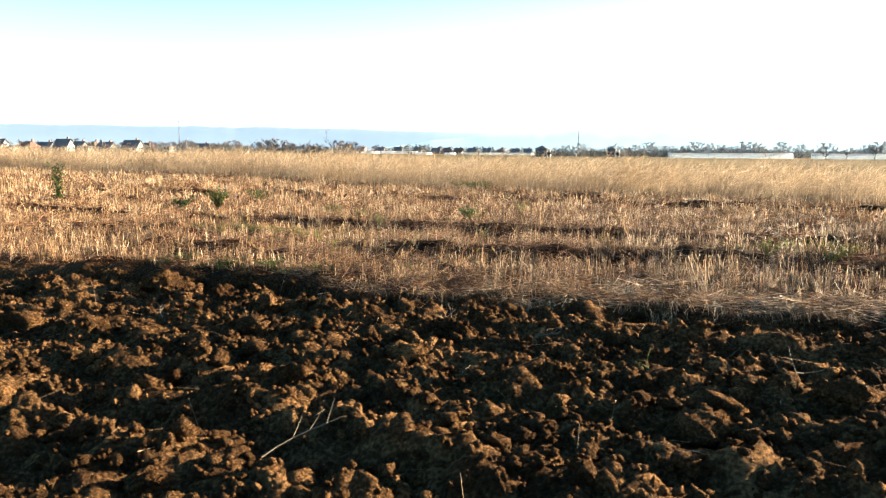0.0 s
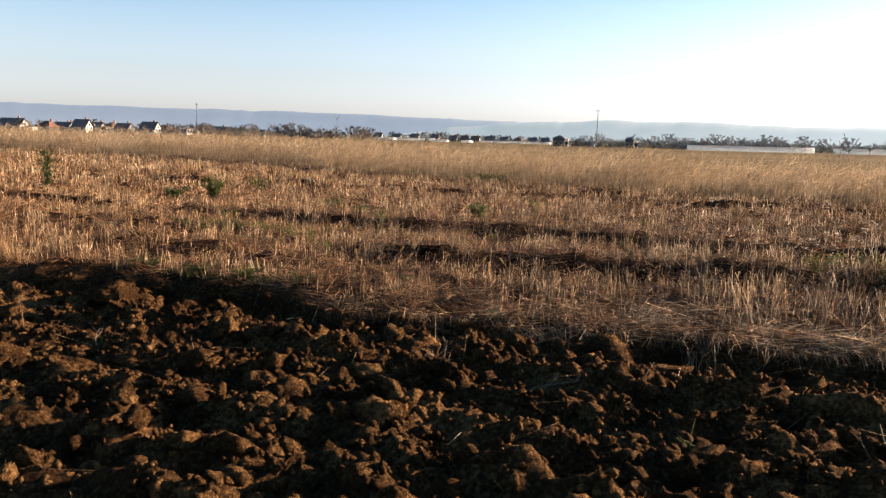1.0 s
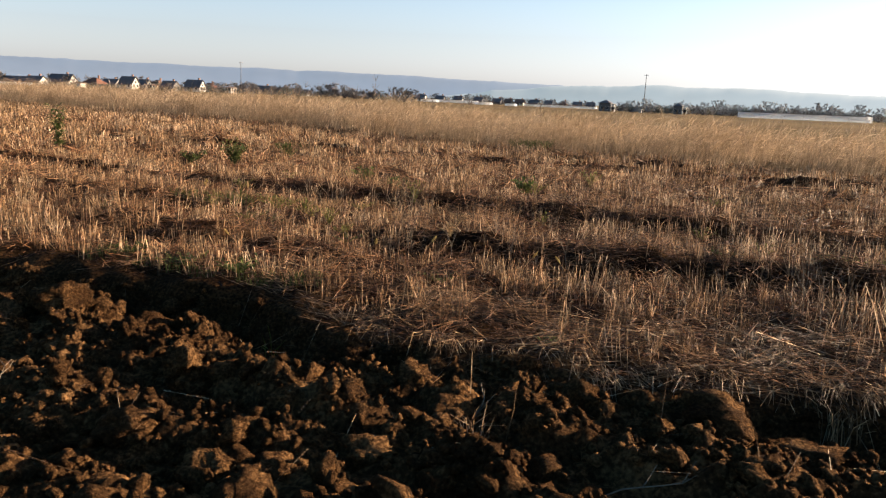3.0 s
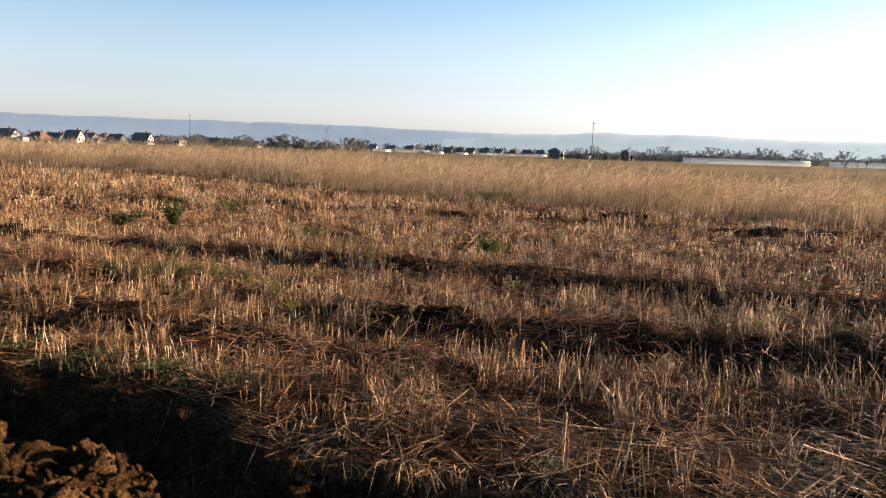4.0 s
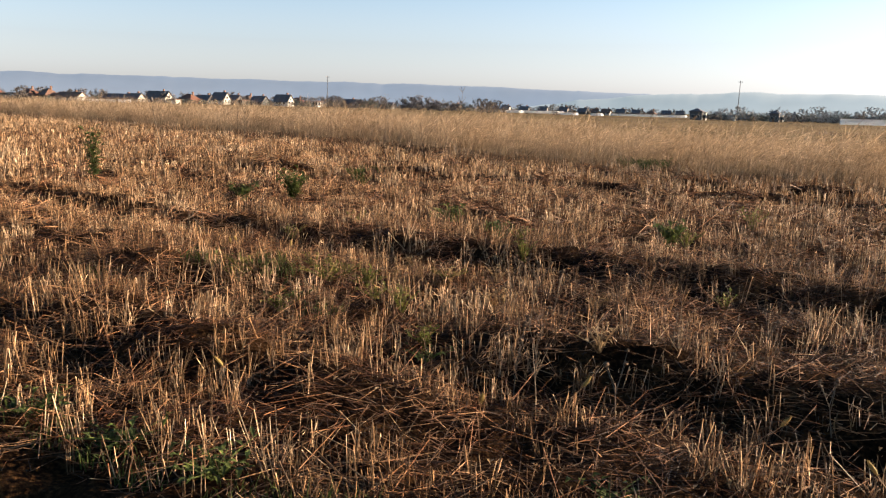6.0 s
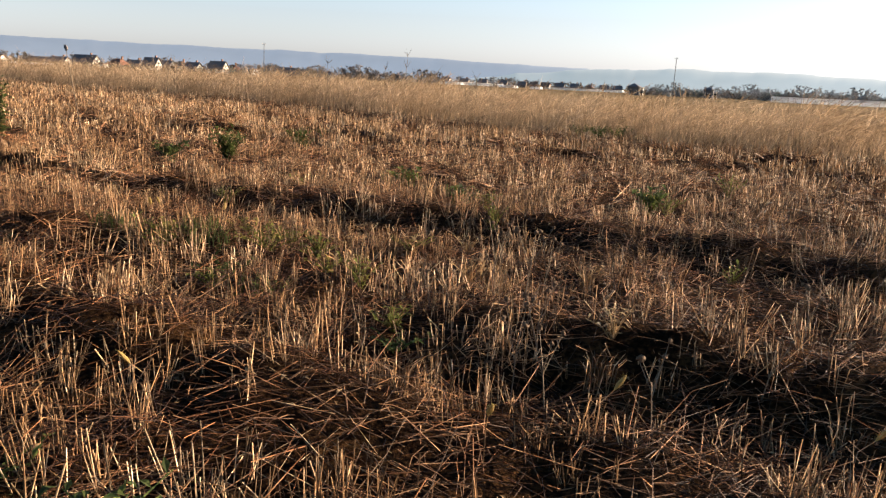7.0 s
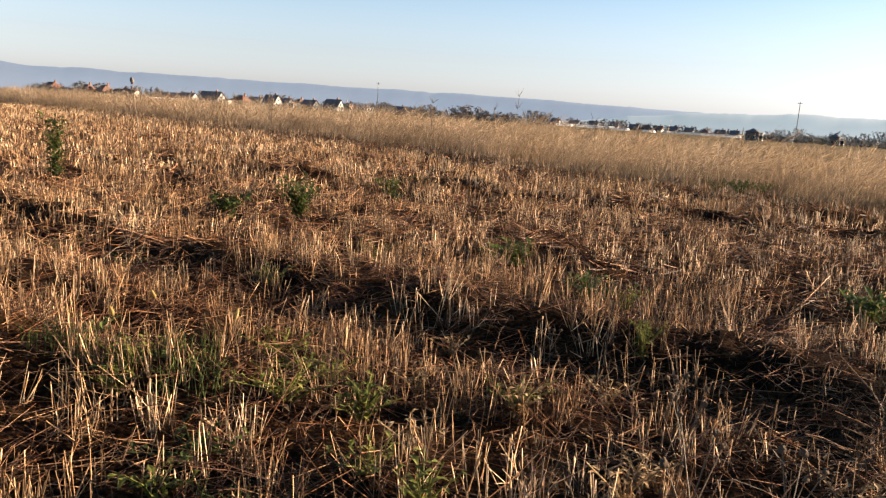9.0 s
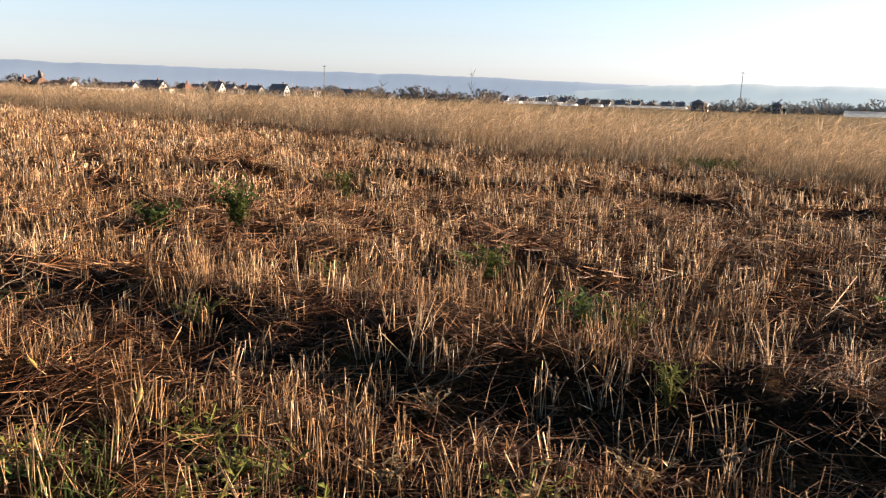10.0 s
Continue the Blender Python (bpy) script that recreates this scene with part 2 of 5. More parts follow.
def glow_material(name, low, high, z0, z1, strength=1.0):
    """Far ridges with the haze of kilometres of air painted in as emission."""
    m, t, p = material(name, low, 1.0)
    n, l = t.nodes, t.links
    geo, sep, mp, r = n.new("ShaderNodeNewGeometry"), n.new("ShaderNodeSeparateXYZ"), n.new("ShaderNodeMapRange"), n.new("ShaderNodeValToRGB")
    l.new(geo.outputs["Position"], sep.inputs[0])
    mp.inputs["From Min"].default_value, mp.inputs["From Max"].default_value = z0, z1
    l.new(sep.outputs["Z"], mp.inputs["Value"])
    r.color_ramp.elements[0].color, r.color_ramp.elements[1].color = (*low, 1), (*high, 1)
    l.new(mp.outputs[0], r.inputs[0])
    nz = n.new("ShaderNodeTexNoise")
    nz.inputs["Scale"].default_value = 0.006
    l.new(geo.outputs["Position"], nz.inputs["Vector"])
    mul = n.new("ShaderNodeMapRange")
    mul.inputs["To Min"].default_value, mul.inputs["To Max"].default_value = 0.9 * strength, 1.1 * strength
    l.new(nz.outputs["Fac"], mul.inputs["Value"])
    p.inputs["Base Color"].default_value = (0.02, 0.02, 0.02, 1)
    # the emitted haze colour grows brighter towards the sun
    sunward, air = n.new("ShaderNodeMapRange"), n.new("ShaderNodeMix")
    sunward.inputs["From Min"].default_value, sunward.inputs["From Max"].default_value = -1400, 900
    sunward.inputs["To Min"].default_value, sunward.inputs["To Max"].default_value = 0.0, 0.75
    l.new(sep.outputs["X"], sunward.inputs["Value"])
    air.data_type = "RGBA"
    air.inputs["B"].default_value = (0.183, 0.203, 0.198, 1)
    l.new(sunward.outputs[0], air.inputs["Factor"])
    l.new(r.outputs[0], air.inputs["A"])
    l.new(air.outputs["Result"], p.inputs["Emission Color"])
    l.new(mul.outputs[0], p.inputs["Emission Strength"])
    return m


# ---------------------------------------------------------------- mesh helpers
def mesh_from(name, verts, faces, mat, smooth=False):
    me = bpy.data.meshes.new(name)
    me.from_pydata([tuple(v) for v in verts], [], [tuple(f) for f in faces])
    me.materials.append(mat)
    if smooth:
        me.polygons.foreach_set("use_smooth", [True] * len(me.polygons))
    me.update()
    return me


def mesh_quads(name, verts, quads, mat, smooth=False):
    """A mesh of quads from arrays."""
    me = bpy.data.meshes.new(name)
    me.vertices.add(len(verts))
    me.vertices.foreach_set("co", np.asarray(verts, dtype=np.float32).ravel())
    q = np.asarray(quads, dtype=np.int32)
    me.loops.add(q.size)
    me.loops.foreach_set("vertex_index", q.ravel())
    me.polygons.add(len(q))
    me.polygons.foreach_set("loop_start", np.arange(len(q), dtype=np.int32) * 4)
    me.polygons.foreach_set("loop_total", np.full(len(q), 4, dtype=np.int32))
    if smooth:
        me.polygons.foreach_set("use_smooth", np.ones(len(q), dtype=bool))
    me.materials.append(mat)
    me.update(calc_edges=True)
    return me


def thing(name, label, category, m=None, group="", kind=""):
    """An Empty at the base of a thing."""
    ob = tagged(new(name), label, category, group, kind)
    ob.empty_display_size = 0.1
    if m is not None:
        ob.matrix_basis = m
    return ob


def part(name, bm, mat, parent, label="", smooth=False):
    """One mesh object under a thing or part; bm is a bmesh or a mesh."""
    if isinstance(bm, bpy.types.Mesh):
        me = bm
    else:
        me = bpy.data.meshes.new(name)
        bm.to_mesh(me)
        bm.free()
        me.materials.append(mat)
        if smooth:
            me.polygons.foreach_set("use_smooth", [True] * len(me.polygons))
    ob = new(name, me)
    ob.parent = parent
    return tagged(ob, label)


def box(x0, y0, z0, x1, y1, z1, bevel=0.0, bm=None):
    bm = bm or bmesh.new()
    r = bmesh.ops.create_cube(bm, size=1)
    bmesh.ops.transform(bm, verts=r["verts"], matrix=Matrix.Translation(((x0 + x1) / 2, (y0 + y1) / 2, (z0 + z1) / 2)) @ Matrix.Diagonal((x1 - x0, y1 - y0, z1 - z0, 1)))
    if bevel:
        bmesh.ops.bevel(bm, geom=bm.edges[:], offset=bevel, segments=1, affect="EDGES")
    return bm


def rod(bm, p0, p1, r0, r1, sides=6):
    """A tapered rod between two points, added to bm."""
    p0, p1 = Vector(p0), Vector(p1)
    q = (p1 - p0).to_track_quat("Z", "Y").to_matrix()
    rings = []
    for p, r in ((p0, r0), (p1, r1)):
        rings.append([bm.verts.new(p + q @ Vector((r * math.cos(2 * math.pi * i / sides), r * math.sin(2 * math.pi * i / sides), 0))) for i in range(sides)])
    for i in range(sides):
        bm.faces.new((rings[0][i], rings[0][(i + 1) % sides], rings[1][(i + 1) % sides], rings[1][i]))
    bm.faces.new(rings[1])
    bm.faces.new(rings[0][::-1])
    return bm


# ---------------------------------------------------------------- the lie of the land
def fbm(x, y, scale, octaves=3, seed=0.0):
    v, a, s = 0.0, 1.0, scale
    for i in range(octaves):
        v += a * noise.noise((x * s, y * s, seed + 7.3 * i))
        a *= 0.5
        s *= 2.1
    return v


def smooth_step(lo, hi, v):
    t = min(1.0, max(0.0, (v - lo) / (hi - lo)))
    return t * t * (3 - 2 * t)


def plough_edge(x):
    return 9.95 + 0.6 * smooth_step(-4.2, -5.3, x) - 0.25 * smooth_step(-7.0, -9.5, x) + 0.16 * noise.noise((x * 0.9, 3.1, 0.0)) + 0.13 * noise.noise((x * 2.7, 1.1, 0.0))


# banks that run across the stubble: line y at x = -6, slant, height, half width
BANKS = ((13.6, -0.02, 0.165, 0.42), (16.45, -0.08, 0.175, 0.42), (24.6, -0.08, 0.17, 0.5))
# lone heaps of earth: x, y, height, half width
HEAPS = ((-14.9, 23.3, 0.16, 0.45), (-17.9, 23.9, 0.16, 0.4), (-13.2, 26.9, 0.16, 0.5), (-12.4, 25.4, 0.15, 0.5), (-5.9, 26.2, 0.2, 0.6), (-3.9, 26.0, 0.2, 0.6), (-9.5, 26.0, 0.15, 0.6), (-9.1, 13.9, 0.2, 0.45), (-8.2, 12.6, 0.22, 0.4), (-7.0, 12.35, 0.19, 0.38), (-8.1, 14.3, 0.14, 0.34), (-5.9, 12.2, 0.1, 0.3), (-10.6, 15.0, 0.16, 0.45))


def bank_amount(i, x):
    """How strongly a bank stands out along its length."""
    n = 0.75 + 0.6 * noise.noise((x * 0.5, 4.0 + 3.7 * i, 2.0))
    if i == 0:
        return max(0.75, n) * (0.12 + 1.0 * smooth_step(-6.2, -5.0, x) - 0.35 * math.exp(-((x + 4.1) / 0.3) ** 2))
    if i == 1:
        return max(0.7, n) * (0.3 + 0.7 * smooth_step(-16, -13, x))
    return n * (0.15 + 0.85 * smooth_step(-12.5, -10, x))


def cells(x, y, scale, seed):
    """Angular blocks of uneven height with creases between them, 0 to about 1."""
    d, p = noise.voronoi((x * scale, y * scale, seed))
    block = min(1.0, 2.2 * (d[1] - d[0])) ** 0.7
    return block * (0.55 + 0.75 * noise.noise(p[0] * 3.7)) + 0.35 * max(0.0, 1.0 - 1.5 * d[0])


def fall(x, y):
    """The far fields drop gently to the right."""
    r = math.hypot(x + 3, y - 6)
    return -1.3 * smooth_step(90, 380, r) * smooth_step(-32, -10, math.degrees(math.atan2(x + 3, y - 6))) if y > 6 else 0.0


def swell(x, y):
    """The stubble rises a little to the left."""
    return 0.2 * smooth_step(-11.0, -19.0, x)


def land(x, y):
    """The ground's height."""
    if y > 75 or x < -75 or x > 55 or y < -20:
        return fall(x, y)
    edge = plough_edge(x)
    d = edge - y
    tilled = smooth_step(0.0, 0.17, d)
    z = 0.0
    if tilled > 0:
        wx, wy = x + 0.07 * noise.noise((x * 5, y * 5, 0.0)), y + 0.07 * noise.noise((x * 5, y * 5, 9.0))
        furrow = 0.042 * math.sin((y + 0.2 * x + 0.6 * noise.noise((x * 0.4, y * 0.4, 5.0))) * 2 * math.pi / 0.66)
        lump = 0.095 * cells(wx * 0.75, wy * 1.25, 2.7, 1.0)
        lump += 0.06 * cells(wx, wy, 6.5, 4.0) + 0.03 * cells(wx, wy, 13, 7.0) + 0.06 * noise.noise((x * 2.0, y * 2.0, 1.0)) + 0.034 * noise.noise((x * 14, y * 14, 4.0)) + 0.045 * noise.noise((x * 7.5, y * 7.5, 2.0)) + 0.012 * noise.noise((x * 33, y * 33, 6.0))
        left = smooth_step(-3.8, -4.9, x)
        depth = 0.3 * max(0.0, 0.12 + 0.75 * left + 0.7 * smooth_step(-2.6, -1.5, x) + 0.6 * noise.noise((x * 0.9, 2.2, 7.0))) + 0.05 * left
        trench = -depth * math.exp(-((d - 0.36 - 0.08 * left) / (0.26 + 0.03 * left)) ** 2)
        worked = smooth_step(-13.0, -10.0, x) * smooth_step(5.5, 3.6, x) * smooth_step(2.4, 3.4, y)
        z += tilled * worked * (-0.06 + furrow + lump * (1.0 + 0.35 * smooth_step(1.8, 0.5, d)) + trench)
    if tilled < 1:
        s = 0.05 * noise.noise((x * 0.5, y * 0.5, 8.0)) + 0.07 * noise.noise((x * 1.7, y * 1.9, 9.0)) + 0.055 * noise.noise((x * 4.2, y * 4.2, 9.0))
        for i, (y0, k, h, w) in enumerate(BANKS):
            u = y - (y0 + k * (x + 6)) - 0.3 * noise.noise((x * 0.5, y0, 0.0))
            if abs(u) < 4:
                s += bank_amount(i, x) * (0.9 + 0.5 * noise.noise((x * 1.1, y0 * 2, 3.0))) * (h * math.exp(-(u / w) ** 2) - 0.75 * h * math.exp(-((u + 1.6 * w) / (0.9 * w)) ** 2))
        for hx, hy, h, w in HEAPS:
            r2 = ((x - hx) / (1.5 * w)) ** 2 + ((y - hy) / w) ** 2
            if r2 < 6:
                s += h * math.exp(-r2)
        lip = 0.04 * math.exp(-((d + 0.3) / 0.3) ** 2)
        z += (1 - tilled) * (s + lip)
    far = smooth_step(75, 60, y)
    return (z + swell(x, y)) * far


def spaced(lo, hi, step, grow, first, last):
    """Even steps from lo to hi, then ever wider ones out to first and last."""
    v = list(np.arange(lo, hi, step))
    s, p = step, v[0]
    left = []
    while p > first:
        s *= grow
        p -= s
        left.append(max(p, first))
    s, p = step, v[-1]
    right = []
    while p < last:
        s *= grow
        p += s
        right.append(min(p, last))
    return left[::-1] + v + right


XS = spaced(-9.5, 3.4, 0.045, 1.12, -4500.0, 4500.0)
YS = spaced(3.4, 11.3, 0.043, 1.25, -400.0, 3.5)[:-1] + spaced(11.3, 30.0, 0.12, 1.08, 11.3, 4500.0)


def build_ground():
    nx, ny = len(XS), len(YS)
    verts = np.empty((ny, nx, 3), dtype=np.float32)
    verts[:, :, 0] = np.array(XS)[None, :]
    verts[:, :, 1] = np.array(YS)[:, None]
    for j, y in enumerate(YS):
        for i, x in enumerate(XS):
            verts[j, i, 2] = land(x, y)
    i, j = np.meshgrid(np.arange(nx - 1), np.arange(ny - 1))
    k = (j * nx + i).ravel()
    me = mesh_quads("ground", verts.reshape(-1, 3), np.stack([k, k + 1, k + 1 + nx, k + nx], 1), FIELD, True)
    ground = new("ground", me)
    tagged(ground, "brown farmland, ploughed strip then harvested stubble and dry grass", "field", kind="structure")
    return ground


build_ground()


# ---------------------------------------------------------------- far hills
def hill_range(name, dist, az0, az1, crest, mat, label, seed):
    """A long wooded ridge with a rounded back: rows of points from its foot to its crest and down behind."""
    n = 220
    verts, faces = [], []
    for i in range(n + 1):
        az = radians(az0 + (az1 - az0) * i / n)
        u = i / n
        h = crest(math.degrees(az)) + 9.0 * fbm(math.degrees(az), seed, 0.3, 4) + 2.4 * noise.noise((math.degrees(az) * 4, seed, 0))
        ends = min(1.0, u * 12, (1 - u) * 12)
        h = max(1.0, h) * ends
        for dd, hh in ((0, -3), (60, 0.35), (160, 0.75), (260, 0.95), (330, 1.0), (420, 0.8), (560, -0.1)):
            z = hh * h if hh > -1 else -3
            verts.append((math.sin(az) * (dist + dd), math.cos(az) * (dist + dd), z))
    for i in range(n):
        for j in range(6):
            k = i * 7 + j
            faces.append((k, k + 7, k + 8, k + 1))
    ob = new(name, mesh_from(name, verts, faces, mat, True))
    return tagged(ob, label, "hills", kind="structure")


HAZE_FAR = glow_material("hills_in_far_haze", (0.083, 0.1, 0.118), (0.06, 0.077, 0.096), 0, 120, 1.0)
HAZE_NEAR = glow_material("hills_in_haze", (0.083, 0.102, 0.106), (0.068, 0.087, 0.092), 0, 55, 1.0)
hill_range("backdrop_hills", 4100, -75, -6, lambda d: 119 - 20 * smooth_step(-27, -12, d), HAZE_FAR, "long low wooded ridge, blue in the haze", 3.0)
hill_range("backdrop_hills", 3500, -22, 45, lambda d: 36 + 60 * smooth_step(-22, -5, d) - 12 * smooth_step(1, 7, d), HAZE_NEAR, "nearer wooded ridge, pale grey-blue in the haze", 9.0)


# ---------------------------------------------------------------- village
def spot(az, dist, z=0.0):
    """A place in the distance by its bearing (degrees right of +y) and distance from the field."""
    x, y = -3.0 + dist * math.sin(radians(az)), 6.0 + dist * math.cos(radians(az))
    return (x, y, fall(x, y) + z)


def gable_roof(w, d, h, rise, over=0.45, thick=0.22):
    """Two thick slopes with the ridge along x."""
    bm = bmesh.new()
    x = w / 2 + over
    y = d / 2 + over
    drop = rise * over / (d / 2)
    prof = [(-y, h - drop), (0, h + rise), (y, h - drop), (y, h - drop + thick), (0, h + rise + thick), (-y, h - drop + thick)]
    ends = [[bm.verts.new((sx * x, py, pz)) for py, pz in prof] for sx in (-1, 1)]
    for i in range(6):
        bm.faces.new((ends[0][i], ends[0][(i + 1) % 6], ends[1][(i + 1) % 6], ends[1][i]))
    bm.faces.new((ends[0][0], ends[0][5], ends[0][4], ends[0][1]))
    bm.faces.new((ends[0][1], ends[0][4], ends[0][3], ends[0][2]))
    bm.faces.new((ends[1][0], ends[1][1], ends[1][4], ends[1][5]))
    bm.faces.new((ends[1][1], ends[1][2], ends[1][3], ends[1][4]))
    bmesh.ops.recalc_face_normals(bm, faces=bm.faces)
    return bm


def hip_roof(w, d, h, rise, over=0.5):
    bm = bmesh.new()
    x, y = w / 2 + over, d / 2 + over
    r = max(0.05, x - y)
    low = [bm.verts.new(p) for p in ((-x, -y, h), (x, -y, h), (x, y, h), (-x, y, h))]
    mid = [bm.verts.new((v.co.x, v.co.y, h + 0.2)) for v in low]
    top = [bm.verts.new((-r, 0, h + rise)), bm.verts.new((r, 0, h + rise))]
    bm.faces.new(low[::-1])
    for i in range(4):
        bm.faces.new((low[i], low[(i + 1) % 4], mid[(i + 1) % 4], mid[i]))
    bm.faces.new((mid[0], mid[1], top[1], top[0]))
    bm.faces.new((mid[1], mid[2], top[1]))
    bm.faces.new((mid[2], mid[3], top[0], top[1]))
    bm.faces.new((mid[3], mid[0], top[0]))
    return bm


def gable_walls(w, d, h, rise):
    bm = bmesh.new()
    ends = [[bm.verts.new((sx * w / 2, py, pz)) for py, pz in ((-d / 2, -0.3), (d / 2, -0.3), (d / 2, h), (0, h + rise), (-d / 2, h))] for sx in (-1, 1)]
    bm.faces.new(ends[0][::-1])
    bm.faces.new(ends[1])
    for i in range(5):
        bm.faces.new((ends[0][i], ends[0][(i + 1) % 5], ends[1][(i + 1) % 5], ends[1][i]))
    bmesh.ops.recalc_face_normals(bm, faces=bm.faces)
    return bm


DARK = "white-walled village house under a dark tiled gable roof"
BROWN = "cream village house under a brown tiled roof"
REDH = "village house with red tiled roof beside garden trees"
GREYH = "grey village house under a dark tiled roof"
LONG = "long low farm building with white gable and dark roof"
STEEP = "white house with attic window under a steep dark roof"


def house(az, dist, w, d, h, rise, turn, wall, roof, label, hip=False, chimney=True, name="house", category="house"):
    """Ridge along local x; turn: degrees by which the house is turned."""
    if label == STEEP or (name == "house" and dist > 500):
        w, d, h, rise = 0.85 * w, 0.75 * d, 0.72 * h, 0.78 * rise
        w *= 0.7 if dist > 500 else 1.0
    elif name == "house":
        d, h = 0.8 * d, 0.8 * h
    x, y, z = spot(az + 0.1, dist)
    if name == "house":
        turn += 16 if az < -30 else 12
    ob = thing(name, label, category, pose(x, y, z, 0, 0, turn))
    body = part("wall", box(-w / 2, -d / 2, -0.3, w / 2, d / 2, h) if hip else gable_walls(w, d, h, rise), wall, ob)
    top = part("roof", hip_roof(w, d, h, rise) if hip else gable_roof(w, d, h, rise), roof, ob)
    if chimney:
        bm = box(w * 0.18, 0.3, h + rise * 0.5, w * 0.18 + 0.7, 1.0, h + rise + 0.9)
        box(w * 0.18 - 0.08, 0.22, h + rise + 0.9, w * 0.18 + 0.78, 1.08, h + rise + 1.05, bm=bm)
        part("chimney", bm, BRICK, top)

    def window(px, py, pz, ww, wh, facing):
        t = 0.06
        if facing == "x":
            fr = box(px - t, py - ww / 2 - 0.08, pz - 0.08, px + t, py + ww / 2 + 0.08, pz + wh + 0.08)
            pane = box(px + t * 0.2, py - ww / 2, pz, px + t * 1.4, py + ww / 2, pz + wh)
        else:
            fr = box(px - ww / 2 - 0.08, py - t, pz - 0.08, px + ww / 2 + 0.08, py + t, pz + wh + 0.08)
            pane = box(px - ww / 2, py - t * 1.4, pz, px + ww / 2, py - t * 0.2, pz + wh)
        win = part("window", fr, PLASTER, ob)
        part("pane", pane, GLASSY, win)

    if h > 1.9:
        for k in (-0.25, 0.25):
            window(w / 2, k * d, 1.0, 1.1, 1.3, "x")
        count = max(2, int(w / 3.2))
        for k in range(count):
            window(-w / 2 + w * (k + 0.5) / count, -d / 2, 1.0, 1.1, 1.3, "y")
        if rise > 2.2 and not hip:
            window(w / 2, 0, h + 0.3, 1.0, 1.1, "x")
        part("door", box(-w * 0.08 - 0.5, -d / 2 - 0.08, 0, -w * 0.08 + 0.5, -d / 2 + 0.05, 2.0), WOOD, ob)
    return ob


# bearing, distance, width, depth, eaves, rise, turn, walls, roof, label, hip
for az, dist, w, d, h, rise, turn, wall, roof, label, hip in (
    (-54.6, 460, 12, 9, 3.0, 3.2, -20, BRICK, TILE_RED, REDH, True),
    (-52.6, 450, 11, 9, 2.9, 3.2, -20, BRICK, TILE_RED, REDH, True),
    (-51.5, 440, 9, 8, 3.0, 3.4, -30, BRICK, TILE_BROWN, REDH, True),
    (-50.2, 430, 16, 7, 2.3, 2.2, -18, PLASTER, TILE_BROWN, LONG, False),
    (-47.2, 455, 22, 8, 2.3, 2.2, -16, GREYWALL, TILE_DARK, LONG, False),
    (-46.4, 440, 9, 7, 2.2, 2.6, -14, PLASTER, TILE_DARK, DARK, False),
    (-44.9, 445, 13, 8, 2.8, 3.6, -14, PLASTER, TILE_DARK, DARK, False),
    (-43.0, 430, 9, 8, 2.3, 3.0, -20, BRICK, TILE_RED, REDH, True),
    (-42.0, 445, 9, 7, 2.4, 2.6, -18, GREYWALL, TILE_DARK, GREYH, False),
    (-40.95, 415, 9, 6.6, 3.5, 4.2, -16, PLASTER, TILE_DARK, STEEP, False),
    (-40.0, 435, 6, 7, 2.6, 2.8, -18, GREYWALL, TILE_DARK, GREYH, False),
    (-39.2, 460, 8, 7, 2.8, 3.0, -30, CREAM, TILE_BROWN, BROWN, True),
    (-38.4, 440, 8, 7, 2.4, 2.8, -18, GREYWALL, TILE_DARK, GREYH, False),
    (-36.8, 412, 10, 6.6, 3.3, 4.0, -16, PLASTER, TILE_DARK, STEEP, False),
    (-35.9, 480, 8, 7, 2.6, 2.8, -20, BRICK, TILE_RED, REDH, True),
    (-32.3, 470, 9, 7, 2.4, 2.6, -18, GREYWALL, TILE_DARK, GREYH, False),
    (-31.2, 480, 12, 7, 2.2, 2.2, -14, GREYWALL, TILE_DARK, LONG, False),
    (-21.4, 545, 9, 7, 2.8, 2.8, -12, PLASTER, TILE_DARK, DARK, False),
    (-20.1, 550, 10, 7, 2.6, 2.8, -12, GREYWALL, TILE_DARK, GREYH, False),
    (-18.8, 555, 9, 7, 2.8, 3.2, -10, PLASTER, TILE_DARK, DARK, False),
    (-14.5, 590, 10, 8, 2.8, 3.0, -10, PLASTER, TILE_BROWN, DARK, False),
    (-13.5, 585, 10, 8, 2.8, 3.2, -10, GREYWALL, TILE_DARK, GREYH, False),
    (-12.5, 590, 9, 8, 2.8, 3.0, -8, PLASTER, TILE_DARK, DARK, False),
    (-11.5, 585, 10, 8, 2.8, 3.2, -8, CREAM, TILE_BROWN, BROWN, True),
    (-10.5, 590, 10, 8, 2.8, 3.0, -8, PLASTER, TILE_DARK, DARK, False),
    (-26.4, 560, 10, 7, 2.8, 3.0, -12, GREYWALL, TILE_DARK, GREYH, False),
    (-24.9, 570, 9, 7, 2.8, 3.0, -12, PLASTER, TILE_BROWN, DARK, False),
    (-17.4, 580, 9, 7, 2.8, 3.2, -10, PLASTER, TILE_DARK, DARK, False),
    (-16.1, 585, 10, 7, 2.6, 3.0, -10, GREYWALL, TILE_DARK, GREYH, False),
    (-15.3, 590, 8, 7, 2.8, 3.0, -10, PLASTER, TILE_BROWN, DARK, False),
    (-9.6, 590, 9, 8, 2.8, 3.0, -6, GREYWALL, TILE_DARK, GREYH, False),
):
    house(az, dist, w, d, h, rise, turn, wall, roof, label, hip)
house(-34.5, 400, 4.2, 3.6, 2.4, 0.5, -12, PLASTER, TILE_BROWN, "small white flat-topped outbuilding at the field's far edge", True, False, "outbuilding", "shed")
house(-39.5, 400, 3.6, 3.2, 2.2, 0.5, -12, CREAM, TILE_BROWN, "small cream flat-topped outbuilding beside a house", True, False, "outbuilding", "shed")
